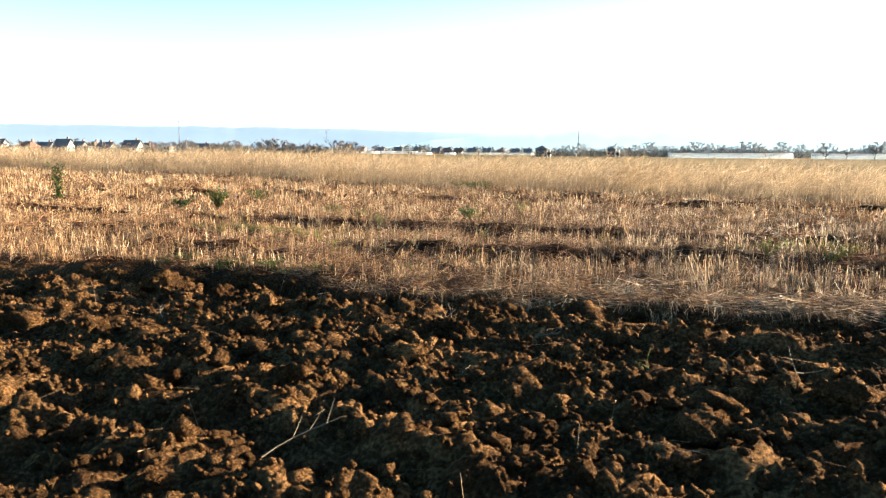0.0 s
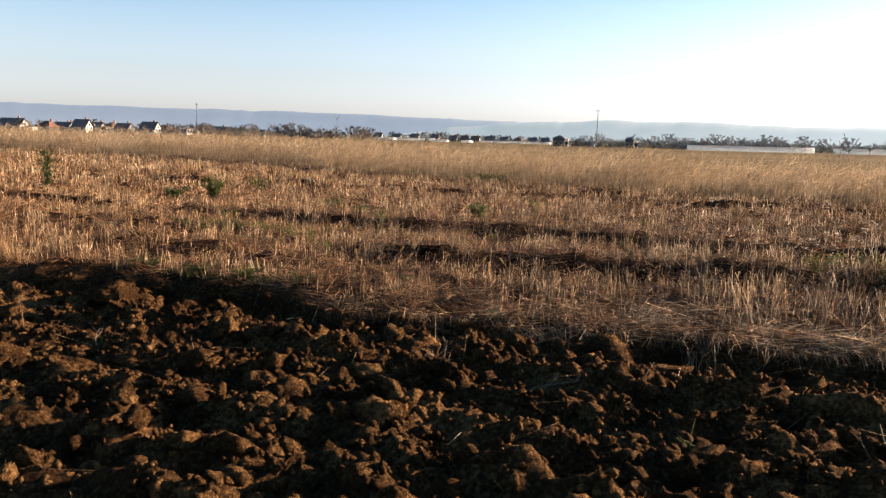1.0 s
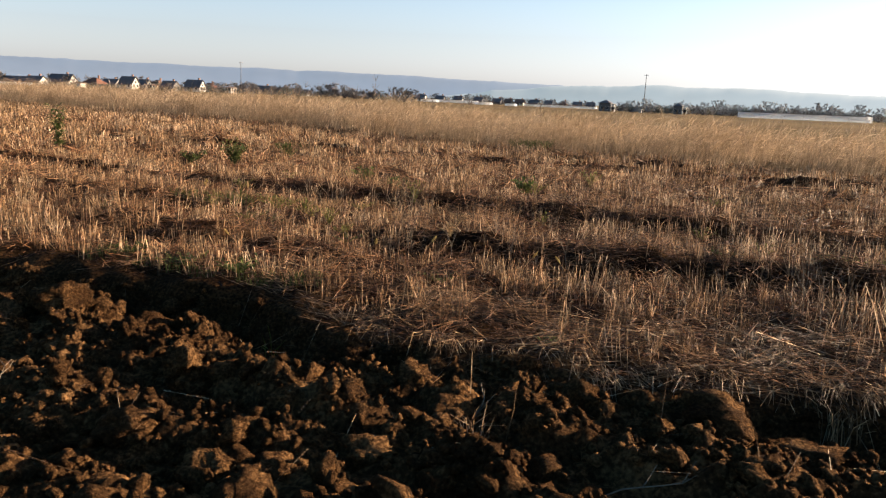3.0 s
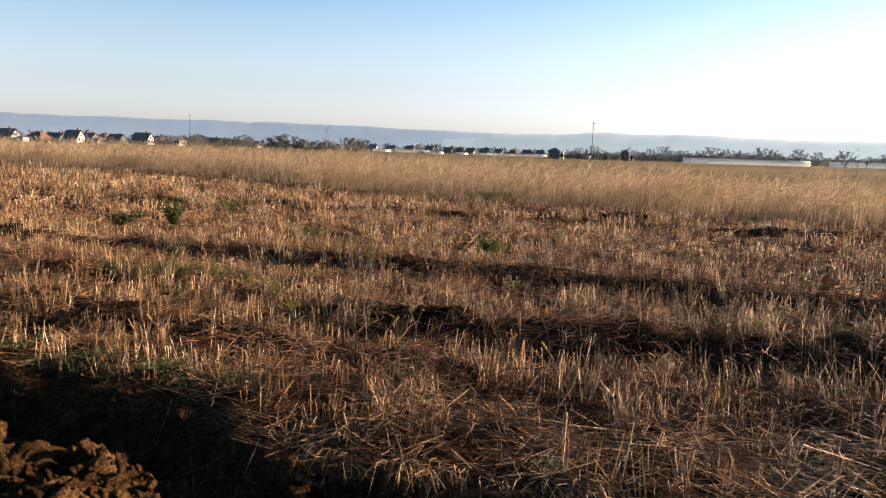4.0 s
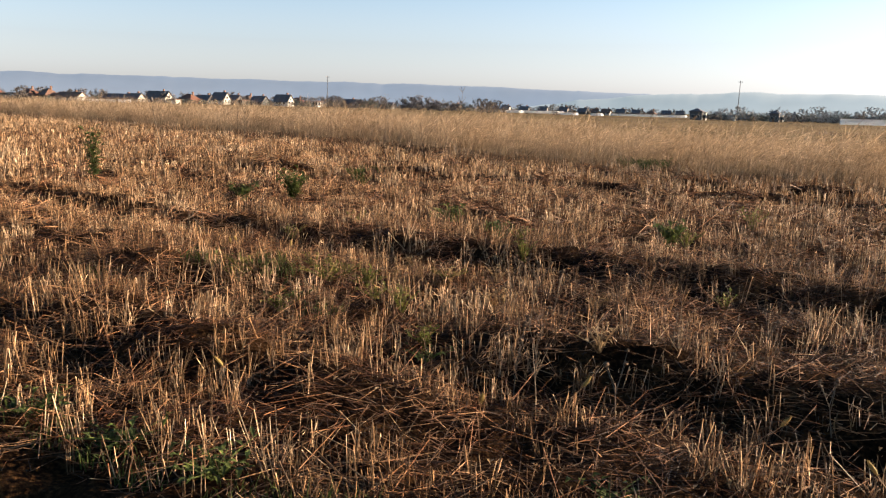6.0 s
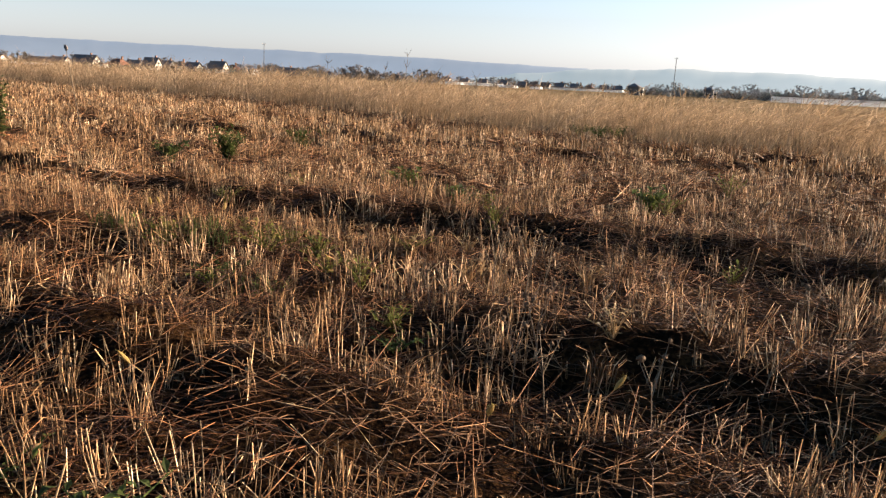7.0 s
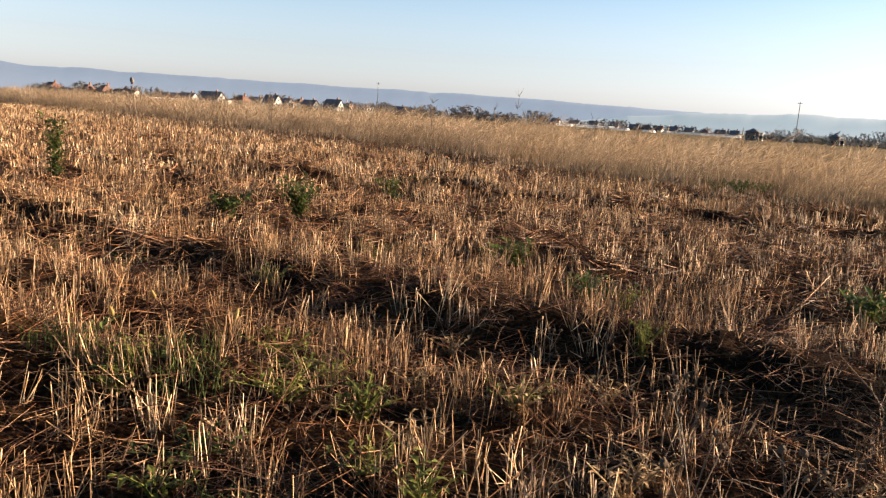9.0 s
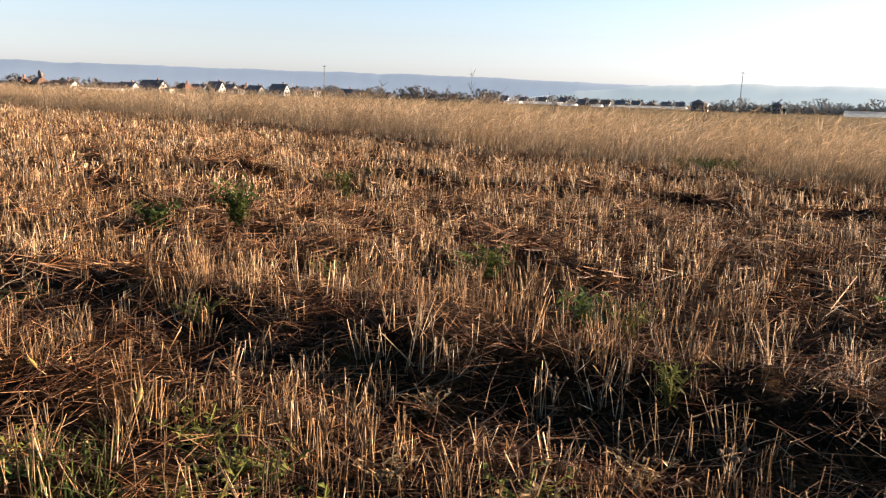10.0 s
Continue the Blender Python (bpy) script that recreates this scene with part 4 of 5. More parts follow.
def build_litter():
    bases, tips, rs = [], [], []
    far_b, far_t, far_r = [], [], []
    for density, near, far, box4, thick in ((190, 0, 6, (-14, 3, 8, 21), 1.0), (110, 6, 12, (-22, 6, 8, 28), 1.4), (36, 12, 30, (-45, 9, 8, 42), 2.2)):
        xy = scatter(*box4, density)
        d = near_walk(xy)
        xy = xy[(d >= near) & (d < far) & in_wedge(xy)]
        xy = xy[on_stubble(xy, -0.15, 0.5)]
        keep = patchy(xy, 1.1, 21.0) + 0.5 * patchy(xy, 2.9, 23.0) + gen.uniform(-0.3, 0.35, len(xy)) > 0.05 - 0.25 * in_rut(xy)
        xy = xy[keep]
        n = len(xy)
        z = heights(xy) + gen.uniform(0.005, 0.07, n)
        L = gen.uniform(0.08, 0.38, n)
        a0 = gen.uniform(0, 2 * np.pi, n)
        base = np.stack([xy[:, 0], xy[:, 1], z], 1)
        tip = base + np.stack([np.cos(a0) * L, np.sin(a0) * L, gen.normal(0, 0.16, n) * L], 1)
        tip[:, 2] = np.maximum(tip[:, 2], heights(tip[:, :2]) + 0.005)
        if far > 6:
            far_b.append(base), far_t.append(tip), far_r.append(gen.uniform(0.0018, 0.0034, n) * thick)
        else:
            bases.append(base), tips.append(tip), rs.append(gen.uniform(0.0014, 0.0026, n) * thick)
    # tangled wisps that the harvester dropped, each with a lie of its own
    for density, near, far, box4, thick in ((5.6, 0, 6, (-14, 3, 10, 21), 1.0), (3.2, 6, 12, (-22, 6, 10, 28), 1.4), (1.2, 12, 30, (-45, 9, 10, 42), 2.2)):
        xy = scatter(*box4, density)
        d = near_walk(xy)
        xy = xy[(d >= near) & (d < far) & in_wedge(xy)]
        xy = xy[on_stubble(xy, 0.35, 0.3)]
        who = np.repeat(np.arange(len(xy)), gen.integers(14, 46, len(xy)))
        n = len(who)
        lie, size = gen.uniform(0, 2 * np.pi, len(xy)), gen.uniform(0.1, 0.32, len(xy))
        u, v = gen.normal(0, 1.0, n) * size[who], gen.normal(0, 0.45, n) * size[who]
        foot = xy[who] + np.stack([np.cos(lie[who]) * u - np.sin(lie[who]) * v, np.sin(lie[who]) * u + np.cos(lie[who]) * v], 1)
        a0 = lie[who] + gen.normal(0, 0.75, n)
        L = gen.uniform(0.1, 0.42, n)
        rise = gen.normal(0.08, 0.3, n)
        mound = 0.13 * np.exp(-(u / size[who]) ** 2 - (v / (0.5 * size[who])) ** 2)
        base = np.stack([foot[:, 0], foot[:, 1], heights(foot) + 0.006 + mound * gen.random(n)], 1)
        tip = base + np.stack([np.cos(a0) * L, np.sin(a0) * L, rise * L], 1)
        tip[:, 2] = np.maximum(tip[:, 2], heights(tip[:, :2]) + 0.005)
        r = gen.uniform(0.0012, 0.0024, n) * thick
        if far <= 6:
            # straws near the walk are bent
            a1 = a0 + np.pi / 2
            bow = gen.normal(0, 0.14, n) * L
            mid = base + (tip - base) * gen.uniform(0.35, 0.65, n)[:, None] + np.stack([np.cos(a1) * bow, np.sin(a1) * bow, np.abs(gen.normal(0, 0.12, n)) * L], 1)
            bases.append(base), tips.append(mid), rs.append(r)
            bases.append(mid), tips.append(tip), rs.append(r * 0.9)
        else:
            far_b.append(base), far_t.append(tip), far_r.append(r * 1.3)
    # short dark chaff close to the ground by the walk
    xy = scatter(-12, 1, 10, 19, 230)
    xy = xy[(near_walk(xy) < 4.6) & in_wedge(xy)]
    xy = xy[on_stubble(xy, 0.1, 0)]
    n = len(xy)
    L, a0 = gen.uniform(0.03, 0.13, n), gen.uniform(0, 2 * np.pi, n)
    base = np.stack([xy[:, 0], xy[:, 1], heights(xy) + gen.uniform(0.0, 0.025, n)], 1)
    tip = base + np.stack([np.cos(a0) * L, np.sin(a0) * L, gen.normal(0.1, 0.3, n) * L], 1)
    bases.append(base), tips.append(tip), rs.append(gen.uniform(0.0016, 0.0032, n))
    # the mat of raked straw along the trampled edge
    xy = scatter(-6.5, 3.0, 9.0, 12.4, 760)
    edge = np.array([plough_edge(float(x)) for x in xy[:, 0]])
    d = xy[:, 1] - edge
    xy = xy[(d > 0.02 + 0.22 * patchy(xy, 1.0, 31.0)) & (d < 1.25 + 0.4 * patchy(xy, 0.8, 35.0)) & (patchy(xy, 1.6, 33.0) + gen.uniform(-0.3, 0.4, len(xy)) > -0.05) & (gen.random(len(xy)) < np.clip((xy[:, 0] + 6.0) / 2.0, 0, 1))]
    n = len(xy)
    # it lies combed in swathes
    a0 = -0.35 + 1.3 * patchy(xy, 0.9, 37.0) + gen.normal(0, 0.5, n) + np.pi * (gen.random(n) < 0.4)
    L = gen.uniform(0.12, 0.42, n)
    z = heights(xy) + gen.uniform(0.0, 0.07, n)
    split = sum(len(b) for b in bases)
    base = np.stack([xy[:, 0], xy[:, 1], z], 1)
    tip = base + np.stack([np.cos(a0) * L, np.sin(a0) * L, gen.normal(0.05, 0.17, n) * L], 1)
    tip[:, 2] = np.maximum(tip[:, 2], heights(tip[:, :2]) + 0.005)
    bases.append(base), tips.append(tip), rs.append(gen.uniform(0.0014, 0.0026, n))
    # wisps that hang over the brink of the furrow
    mid = gen.uniform(-4.3, 2.0, 130)
    who = np.repeat(np.arange(130), gen.integers(5, 14, 130))
    n = len(who)
    x = mid[who] + gen.normal(0, 0.06, n)
    brink = np.array([plough_edge(float(v)) for v in x])
    foot = np.stack([x, brink + gen.uniform(0.02, 0.2, n)], 1)
    a0 = gen.normal(-1.25, 0.3, 130)[who] + gen.normal(0, 0.4, n)
    hang = np.stack([np.cos(a0), np.sin(a0), 0 * a0], 1)
    L = gen.uniform(0.05, 0.14, n)
    over_b = np.stack([foot[:, 0], foot[:, 1], heights(foot) + gen.uniform(0.02, 0.06, n)], 1)
    over_m = over_b + hang * L[:, None] + np.array([[0, 0, 1.0]]) * (gen.uniform(0.0, 0.35, n) * L)[:, None]
    over_t = over_m + hang * (0.7 * L)[:, None] - np.array([[0, 0, 1.0]]) * (gen.uniform(0.3, 1.0, n) * L)[:, None]
    over_r = gen.uniform(0.0014, 0.0026, n)
    # straws at the brink lie on the stubble's side
    for base, tip in zip(bases, tips):
        lip = np.array([plough_edge(float(x)) for x in tip[:, 0]])
        over = tip[:, 1] < lip + 0.05
        tip[over, 1] = base[over, 1] + np.abs(tip[over, 1] - base[over, 1])
        tip[over, 2] = np.maximum(tip[over, 2], heights(tip[over, :2]) + 0.01)
    # single straws on the ploughed strip
    xy = scatter(-12, 4, 3.5, 10.4, 34)
    edge = np.array([plough_edge(float(x)) for x in xy[:, 0]])
    xy = xy[gen.random(len(xy)) < 0.15 + 0.85 * np.clip(1 - (edge - xy[:, 1]) / 0.9, 0, 1)]
    n = len(xy)
    a0 = gen.uniform(0, 2 * np.pi, n)
    L = gen.uniform(0.08, 0.35, n)
    base = np.stack([xy[:, 0], xy[:, 1], heights(xy) + 0.02], 1)
    tip = base + np.stack([np.cos(a0) * L, np.sin(a0) * L, 0 * L], 1)
    tip[:, 2] = heights(tip[:, :2]) + gen.uniform(0.015, 0.08, n)
    bases.append(base), tips.append(tip), rs.append(gen.uniform(0.001, 0.0018, n))
    r, b, t = np.concatenate(rs), np.concatenate(bases), np.concatenate(tips)
    b, t, r = np.concatenate([b, over_b, over_m]), np.concatenate([t, over_m, over_t]), np.concatenate([r, over_r, over_r * 0.9])
    me = prisms("straw_mat", b[split:], t[split:], r[split:], r[split:] * 0.8, STRAW)
    tagged(new("straw_mat", me), "golden raked straw matted along the ploughed edge", "straw", kind="stuff")
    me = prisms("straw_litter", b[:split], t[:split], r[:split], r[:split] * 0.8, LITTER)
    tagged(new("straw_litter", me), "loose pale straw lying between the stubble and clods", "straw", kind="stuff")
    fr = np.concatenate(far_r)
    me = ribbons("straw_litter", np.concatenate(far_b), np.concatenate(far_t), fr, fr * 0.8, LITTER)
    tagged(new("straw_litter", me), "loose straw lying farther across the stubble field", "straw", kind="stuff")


def grass_edge(x):
    """Where the tall grass begins."""
    return 27.3 - 0.36 * x


def build_tall_grass():
    # tussocks whose blades fan out from the root, and loose blades between them
    mid = scatter(-80, 14, 22, 66, 6.0)
    who = np.repeat(np.arange(len(mid)), gen.integers(6, 21, len(mid)))
    fan = gen.uniform(0, 2 * np.pi, len(who))
    out = np.abs(gen.normal(0, 1.0, len(who)))
    xy = mid[who] + np.stack([np.cos(fan), np.sin(fan)], 1) * (0.13 * out)[:, None]
    lush = gen.uniform(0.72, 1.25, len(mid))[who]
    loose = scatter(-80, 14, 22, 66, 22)
    fan = np.concatenate([fan, gen.uniform(0, 2 * np.pi, len(loose))])
    out = np.concatenate([out, np.abs(gen.normal(0, 1.0, len(loose)))])
    lush = np.concatenate([lush, gen.uniform(0.8, 1.1, len(loose))])
    xy = np.concatenate([xy, loose])
    off = xy[:, 1] - grass_edge(xy[:, 0])
    wob = 0.6 * patchy(xy, 0.35, 41.0) + 0.5 * patchy(xy, 1.1, 42.0)
    dens = np.clip(1.15 - off / 15, 0.12, 1.0)
    keep = (off > wob) & (off < 15) & in_wedge(xy) & (gen.random(len(xy)) < dens)
    keep &= patchy(xy, 0.6, 43.0) + gen.uniform(-0.5, 0.6, len(xy)) > -0.2
    keep &= ((xy[:, 0] + 8.2) / 1.7) ** 2 + ((xy[:, 1] - 30.6) / 0.9) ** 2 > 1
    xy, fan, out, lush = xy[keep], fan[keep], out[keep], lush[keep]
    n = len(xy)
    clump = patchy(xy, 0.9, 46.0)
    h = lush * gen.uniform(0.75, 1.25, n) * (1.0 + 0.28 * patchy(xy, 0.22, 44.0) + 0.34 * clump) * np.clip(1.0 - 0.004 * (xy[:, 0] + 20), 0.82, 1.1)
    a0 = fan + gen.normal(0, 0.5, n)
    s = 0.08 + 0.24 * out + np.abs(gen.normal(0, 0.1, n))
    base = np.stack([xy[:, 0], xy[:, 1], heights(xy) - 0.03], 1)
    # the wind has laid most of it over one way
    way = np.stack([np.cos(a0) + 0.55, np.sin(a0) - 0.15, 0 * a0], 1)
    up = np.array([[0, 0, 1.0]])
    joints = [base]
    for share, bend in ((0.5, 0.8), (0.3, 1.7), (0.24, 2.8)):
        a1 = np.minimum(s * bend, 2.0)
        joints.append(joints[-1] + way * (np.sin(a1) * h * share)[:, None] + up * (np.cos(a1) * h * share)[:, None])
    r = gen.uniform(0.0028, 0.0055, n)
    allb = np.concatenate(joints[:3])
    allt = np.concatenate(joints[1:])
    ra = np.concatenate([r, r * 0.8, r * 1.8])
    rb = np.concatenate([r * 0.8, r * 0.7, r * 0.25])
    me = ribbons("tall_grass", allb, allt, ra, rb, DRYGRASS)
    tagged(new("tall_grass", me), "tall dry straw-coloured grass with feathery heads across the field", "grass", kind="stuff")
    # low brown scrub on the far fields
    xy = np.concatenate([np.stack([gen.uniform(-70, 45, 2600), 88 + gen.normal(0, 2.2, 2600)], 1), np.stack([gen.uniform(-90, 60, 1800), 140 + gen.normal(0, 4, 1800)], 1)])
    xy = xy[patchy(xy, 0.12, 61.0) + gen.uniform(-0.2, 0.2, len(xy)) > 0.05]
    n = len(xy)
    base = np.stack([xy[:, 0], xy[:, 1], heights(xy) - 0.02], 1)
    tip = base + np.stack([gen.normal(0, 0.12, n), gen.normal(0, 0.12, n), gen.uniform(0.15, 0.55, n)], 1)
    r = gen.uniform(0.02, 0.05, n)
    tagged(new("far_scrub", prisms("far_scrub", base, tip, r, r * 0.3, STALK)), "low brown dead scrub in lines across far fields", "scrub", kind="stuff")


build_stubble()
build_litter()
build_tall_grass()


# ---------------------------------------------------------------- clods
def clod_mesh(seed, level):
    bm = bmesh.new()
    bmesh.ops.create_icosphere(bm, subdivisions=level, radius=1.0)
    for v in bm.verts:
        p = v.co.copy()
        k = 1 + 0.5 * noise.noise(p * 1.2 + Vector((seed, 0, 0))) + 0.36 * noise.noise(p * 2.9 + Vector((0, seed, 0))) + 0.3 * noise.noise(p * 6 + Vector((0, 0, seed))) + 0.2 * noise.noise(p * 13)
        v.co = p * k
        v.co.z *= 0.72
    me = bpy.data.meshes.new("soil_clod")
    bm.to_mesh(me)
    bm.free()
    me.polygons.foreach_set("use_smooth", [True] * len(me.polygons))
    me.materials.append(CLOD)
    return me


def build_clods():
    big = [clod_mesh(3.1 * i + 1, 3) for i in range(8)]
    xy = scatter(-9, 3.0, 4.2, 9.6, 1.5)
    for i, (x, y) in enumerate(xy):
        if np.min(np.linalg.norm(WALK_XY - (x, y), axis=1)) < 0.25:
            continue
        r = gen.uniform(0.06, 0.13)
        ob = new("soil_clod", big[i % 8])
        ob.matrix_world = pose(x, y, land(x, y) + r * 0.25, gen.uniform(-25, 25), gen.uniform(-25, 25), gen.uniform(0, 360)) @ Matrix.Diagonal((r * gen.uniform(0.9, 1.5), r, r, 1))
        tagged(ob, "rough brown clod of ploughed earth lying on tilled soil", "clod", "clods on the ploughed strip")
    for i, (x, y, r, k) in enumerate(((-2.25, 9.55, 0.2, 1.2), (-1.85, 9.5, 0.17, 1.3), (-3.75, 9.5, 0.15, 1.0), (-2.9, 9.6, 0.12, 1.3), (-5.6, 9.55, 0.15, 1.4), (-6.3, 9.6, 0.14, 1.3), (-1.1, 9.45, 0.16, 1.4))):
        ob = new("soil_clod", big[(3 * i + 1) % 8])
        ob.matrix_world = pose(x, y, land(x, y) + r * 0.1, gen.uniform(-12, 12), gen.uniform(-12, 12), gen.uniform(0, 360)) @ Matrix.Diagonal((r * k, r, r, 1))
        tagged(ob, "large dark slab of earth turned up beside the furrow", "clod", "clods on the ploughed strip")
    vs, fs, o = [], [], 0
    # lumps of a hand's width with more shape, then many crumbs
    for level, density, r_min, r_span, power in ((2, 46, 0.02, 0.055, 2.0), (1, 620, 0.008, 0.024, 1.5)):
        coords = []
        for i in range(6):
            me = clod_mesh(5.7 * i + 40 + level, level)
            c = np.empty(len(me.vertices) * 3, dtype=np.float32)
            me.vertices.foreach_get("co", c)
            t = np.empty(len(me.polygons) * 3, dtype=np.int32)
            me.loops.foreach_get("vertex_index", t)
            coords.append((c.reshape(-1, 3), t.reshape(-1, 3)))
            bpy.data.meshes.remove(me)
        xy = scatter(-11, 4.0, 3.6, 10.9, density)
        edge = np.array([plough_edge(float(x)) for x in xy[:, 0]])
        xy = xy[(xy[:, 1] < edge - 0.08) & in_wedge(xy) & (patchy(xy, 2.0, 51.0) + gen.uniform(-0.5, 0.5, len(xy)) > -0.25)]
        for i, (x, y) in enumerate(xy):
            c, t = coords[i % 6]
            r = r_min + r_span * gen.random() ** power
            m = np.array((pose(0, 0, 0, gen.uniform(-50, 50), gen.uniform(-50, 50), gen.uniform(0, 360))).to_3x3())
            vs.append((c * r * np.array((gen.uniform(0.8, 1.5), 1, 1))) @ m.T + np.array((x, y, land(float(x), float(y)) + r * 0.25)))
            fs.append(t + o)
            o += len(c)
    v, f = np.concatenate(vs).astype(np.float32), np.concatenate(fs).astype(np.int32)
    me = bpy.data.meshes.new("crumbs")
    me.vertices.add(len(v))
    me.vertices.foreach_set("co", v.ravel())
    me.loops.add(f.size)
    me.loops.foreach_set("vertex_index", f.ravel())
    me.polygons.add(len(f))
    me.polygons.foreach_set("loop_start", np.arange(len(f), dtype=np.int32) * 3)
    me.polygons.foreach_set("loop_total", np.full(len(f), 3, dtype=np.int32))
    me.polygons.foreach_set("use_smooth", np.ones(len(f), dtype=bool))
    me.materials.append(SOIL)
    me.update(calc_edges=True)
    tagged(new("soil_crumbs", me), "crumbs and small clods of brown ploughed soil", "soil", kind="stuff")


build_clods()


# ---------------------------------------------------------------- weeds and stalks
def leaf(bm, p, way, length, width, droop=0.3):
    """A folded leaf with a midrib, from p along way."""
    way = Vector(way).normalized()
    side = way.cross(Vector((0, 0, 1)))
    side = side.normalized() if side.length > 0.01 else Vector((1, 0, 0))
    up = side.cross(way).normalized()
    p = Vector(p)
    mid = p + way * length * 0.5 + up * length * 0.06
    tip = p + way * length - Vector((0, 0, length * droop))
    vs = [bm.verts.new(v) for v in (p, mid + side * width * 0.5 + up * width * 0.18, tip, mid - side * width * 0.5 + up * width * 0.18, mid)]
    bm.faces.new((vs[0], vs[1], vs[4]))
    bm.faces.new((vs[1], vs[2], vs[4]))
    bm.faces.new((vs[2], vs[3], vs[4]))
    bm.faces.new((vs[3], vs[0], vs[4]))


def at_ground(x, y, sink=0.0):
    return (x, y, land(x, y) - sink)


wr = random.Random(11)


def leafy_weed(x, y, height, spread, stems, leaves, size, mat, label, name="leafy_weed", group="green weeds in the stubble"):
    """Several stems from one root with leaves all the way up."""
    ob = thing(name, label, "weed", pose(*at_ground(x, y), 0, 0, wr.uniform(0, 360)), group)
    st, fo = bmesh.new(), bmesh.new()
    for i in range(stems):
        a0 = i * 2.4 + wr.uniform(-0.5, 0.5)
        r = spread * 0.5 * math.sqrt((i + 0.3) / stems)
        h = height * wr.uniform(0.65, 1.0)
        mid = Vector((math.cos(a0) * r * 0.4, math.sin(a0) * r * 0.4, h * 0.55))
        tip = Vector((math.cos(a0) * r, math.sin(a0) * r, h))
        rod(st, (0, 0, -0.02), mid, 0.005, 0.004, 4)
        rod(st, mid, tip, 0.004, 0.002, 4)
        for k in range(leaves):
            f = (k + 0.6) / leaves
            p = Vector((0, 0, 0)).lerp(mid, f * 2) if f < 0.5 else mid.lerp(tip, f * 2 - 1)
            b0 = wr.uniform(0, 2 * math.pi)
            leaf(fo, p, (math.cos(b0), math.sin(b0), wr.uniform(0.0, 0.8)), size * wr.uniform(0.6, 1.2), size * wr.uniform(0.3, 0.5), wr.uniform(0.0, 0.4))
    tagged(part("stem", st, mat, ob), kind="stuff")
    tagged(part("foliage", fo, mat, ob), kind="stuff")
    return ob


def grass_tuft(x, y, height, spread, blades, mat, label, name="grass_tuft", group="grass tufts in the field"):
    ob = thing(name, label, "grass", pose(*at_ground(x, y), 0, 0, wr.uniform(0, 360)), group)
    bm = bmesh.new()
    for i in range(blades):
        a0, r = wr.uniform(0, 2 * math.pi), spread * 0.5 * math.sqrt(wr.random())
        p = Vector((math.cos(a0) * r, math.sin(a0) * r, -0.02))
        b0 = wr.uniform(0, 2 * math.pi)
        h = height * wr.uniform(0.5, 1.1)
        out = Vector((math.cos(b0), math.sin(b0), 0)) * h * wr.uniform(0.1, 0.6)
        m = p + out * 0.35 + Vector((0, 0, h * 0.65))
        rod(bm, p, m, 0.0028, 0.0022, 3)
        rod(bm, m, p + out + Vector((0, 0, h * wr.uniform(0.75, 1.0))), 0.0022, 0.0006, 3)
    tagged(part("foliage", bm, mat, ob), kind="stuff")
    return ob


def dry_umbel(x, y, height, label="dead grey-brown weed with small dry seed heads"):
    """A dead branched stalk with knobbly heads."""
    ob = thing("dead_weed", label, "weed", pose(*at_ground(x, y, 0.02), wr.uniform(-8, 8), wr.uniform(-8, 8), wr.uniform(0, 360)), "dead weeds in the stubble")
    st = bmesh.new()
    joint = Vector((0.01, 0.02, height * 0.55))
    rod(st, (0, 0, 0), joint, 0.0035, 0.0028, 5)
    heads = []
    for i in range(4):
        a0 = i * 1.7 + wr.uniform(-0.4, 0.4)
        tip = joint + Vector((math.cos(a0) * height * 0.16, math.sin(a0) * height * 0.16, height * wr.uniform(0.2, 0.45)))
        rod(st, joint.lerp(Vector((0, 0, 0)), wr.uniform(0, 0.4)), tip, 0.0024, 0.0015, 4)
        heads.append(tip)
    part("stem", st, STALK, ob)
    for tip in heads:
        bm = bmesh.new()
        bmesh.ops.create_icosphere(bm, subdivisions=2, radius=wr.uniform(0.008, 0.014))
        for v in bm.verts:
            v.co *= 1 + 0.8 * noise.noise(v.co * 190 + tip * 9)
            v.co += tip
        part("seed_head", bm, UMBEL, ob)
    return ob


def foxtail(x, y, height, label="yellow foxtail grass with a plump bristly head"):
    ob = thing("foxtail_grass", label, "grass", pose(*at_ground(x, y, 0.02), 0, 0, wr.uniform(0, 360)), "foxtails in the stubble")
    st, hd = bmesh.new(), bmesh.new()
    mid, top = Vector((0.02, 0, height * 0.7)), Vector((0.07, 0, height * 0.92))
    rod(st, (0, 0, 0), mid, 0.002, 0.0017, 4)
    rod(st, mid, top, 0.0017, 0.0014, 4)
    way = Vector((0.55, 0.1, 0.8)).normalized()
    last = None
    for k, r in enumerate((0.003, 0.009, 0.0115, 0.0105, 0.008, 0.003)):
        c = top + way * 0.014 * k
        ring = [hd.verts.new(c + Vector((math.cos(a0) * r, math.sin(a0) * r, 0))) for a0 in [i * math.pi / 4 for i in range(8)]]
        if last:
            for i in range(8):
                hd.faces.new((last[i], last[(i + 1) % 8], ring[(i + 1) % 8], ring[i]))
        last = ring
    for i in range(50):
        c = top + way * wr.uniform(0.005, 0.065)
        d = Vector((wr.gauss(0, 1), wr.gauss(0, 1), wr.gauss(0.4, 0.6))).normalized()
        rod(hd, c + d * 0.006, c + d * 0.02, 0.0006, 0.0002, 3)
    part("stem", st, STRAW, ob)
    part("seed_head", hd, FOXTAIL, ob)
    return ob


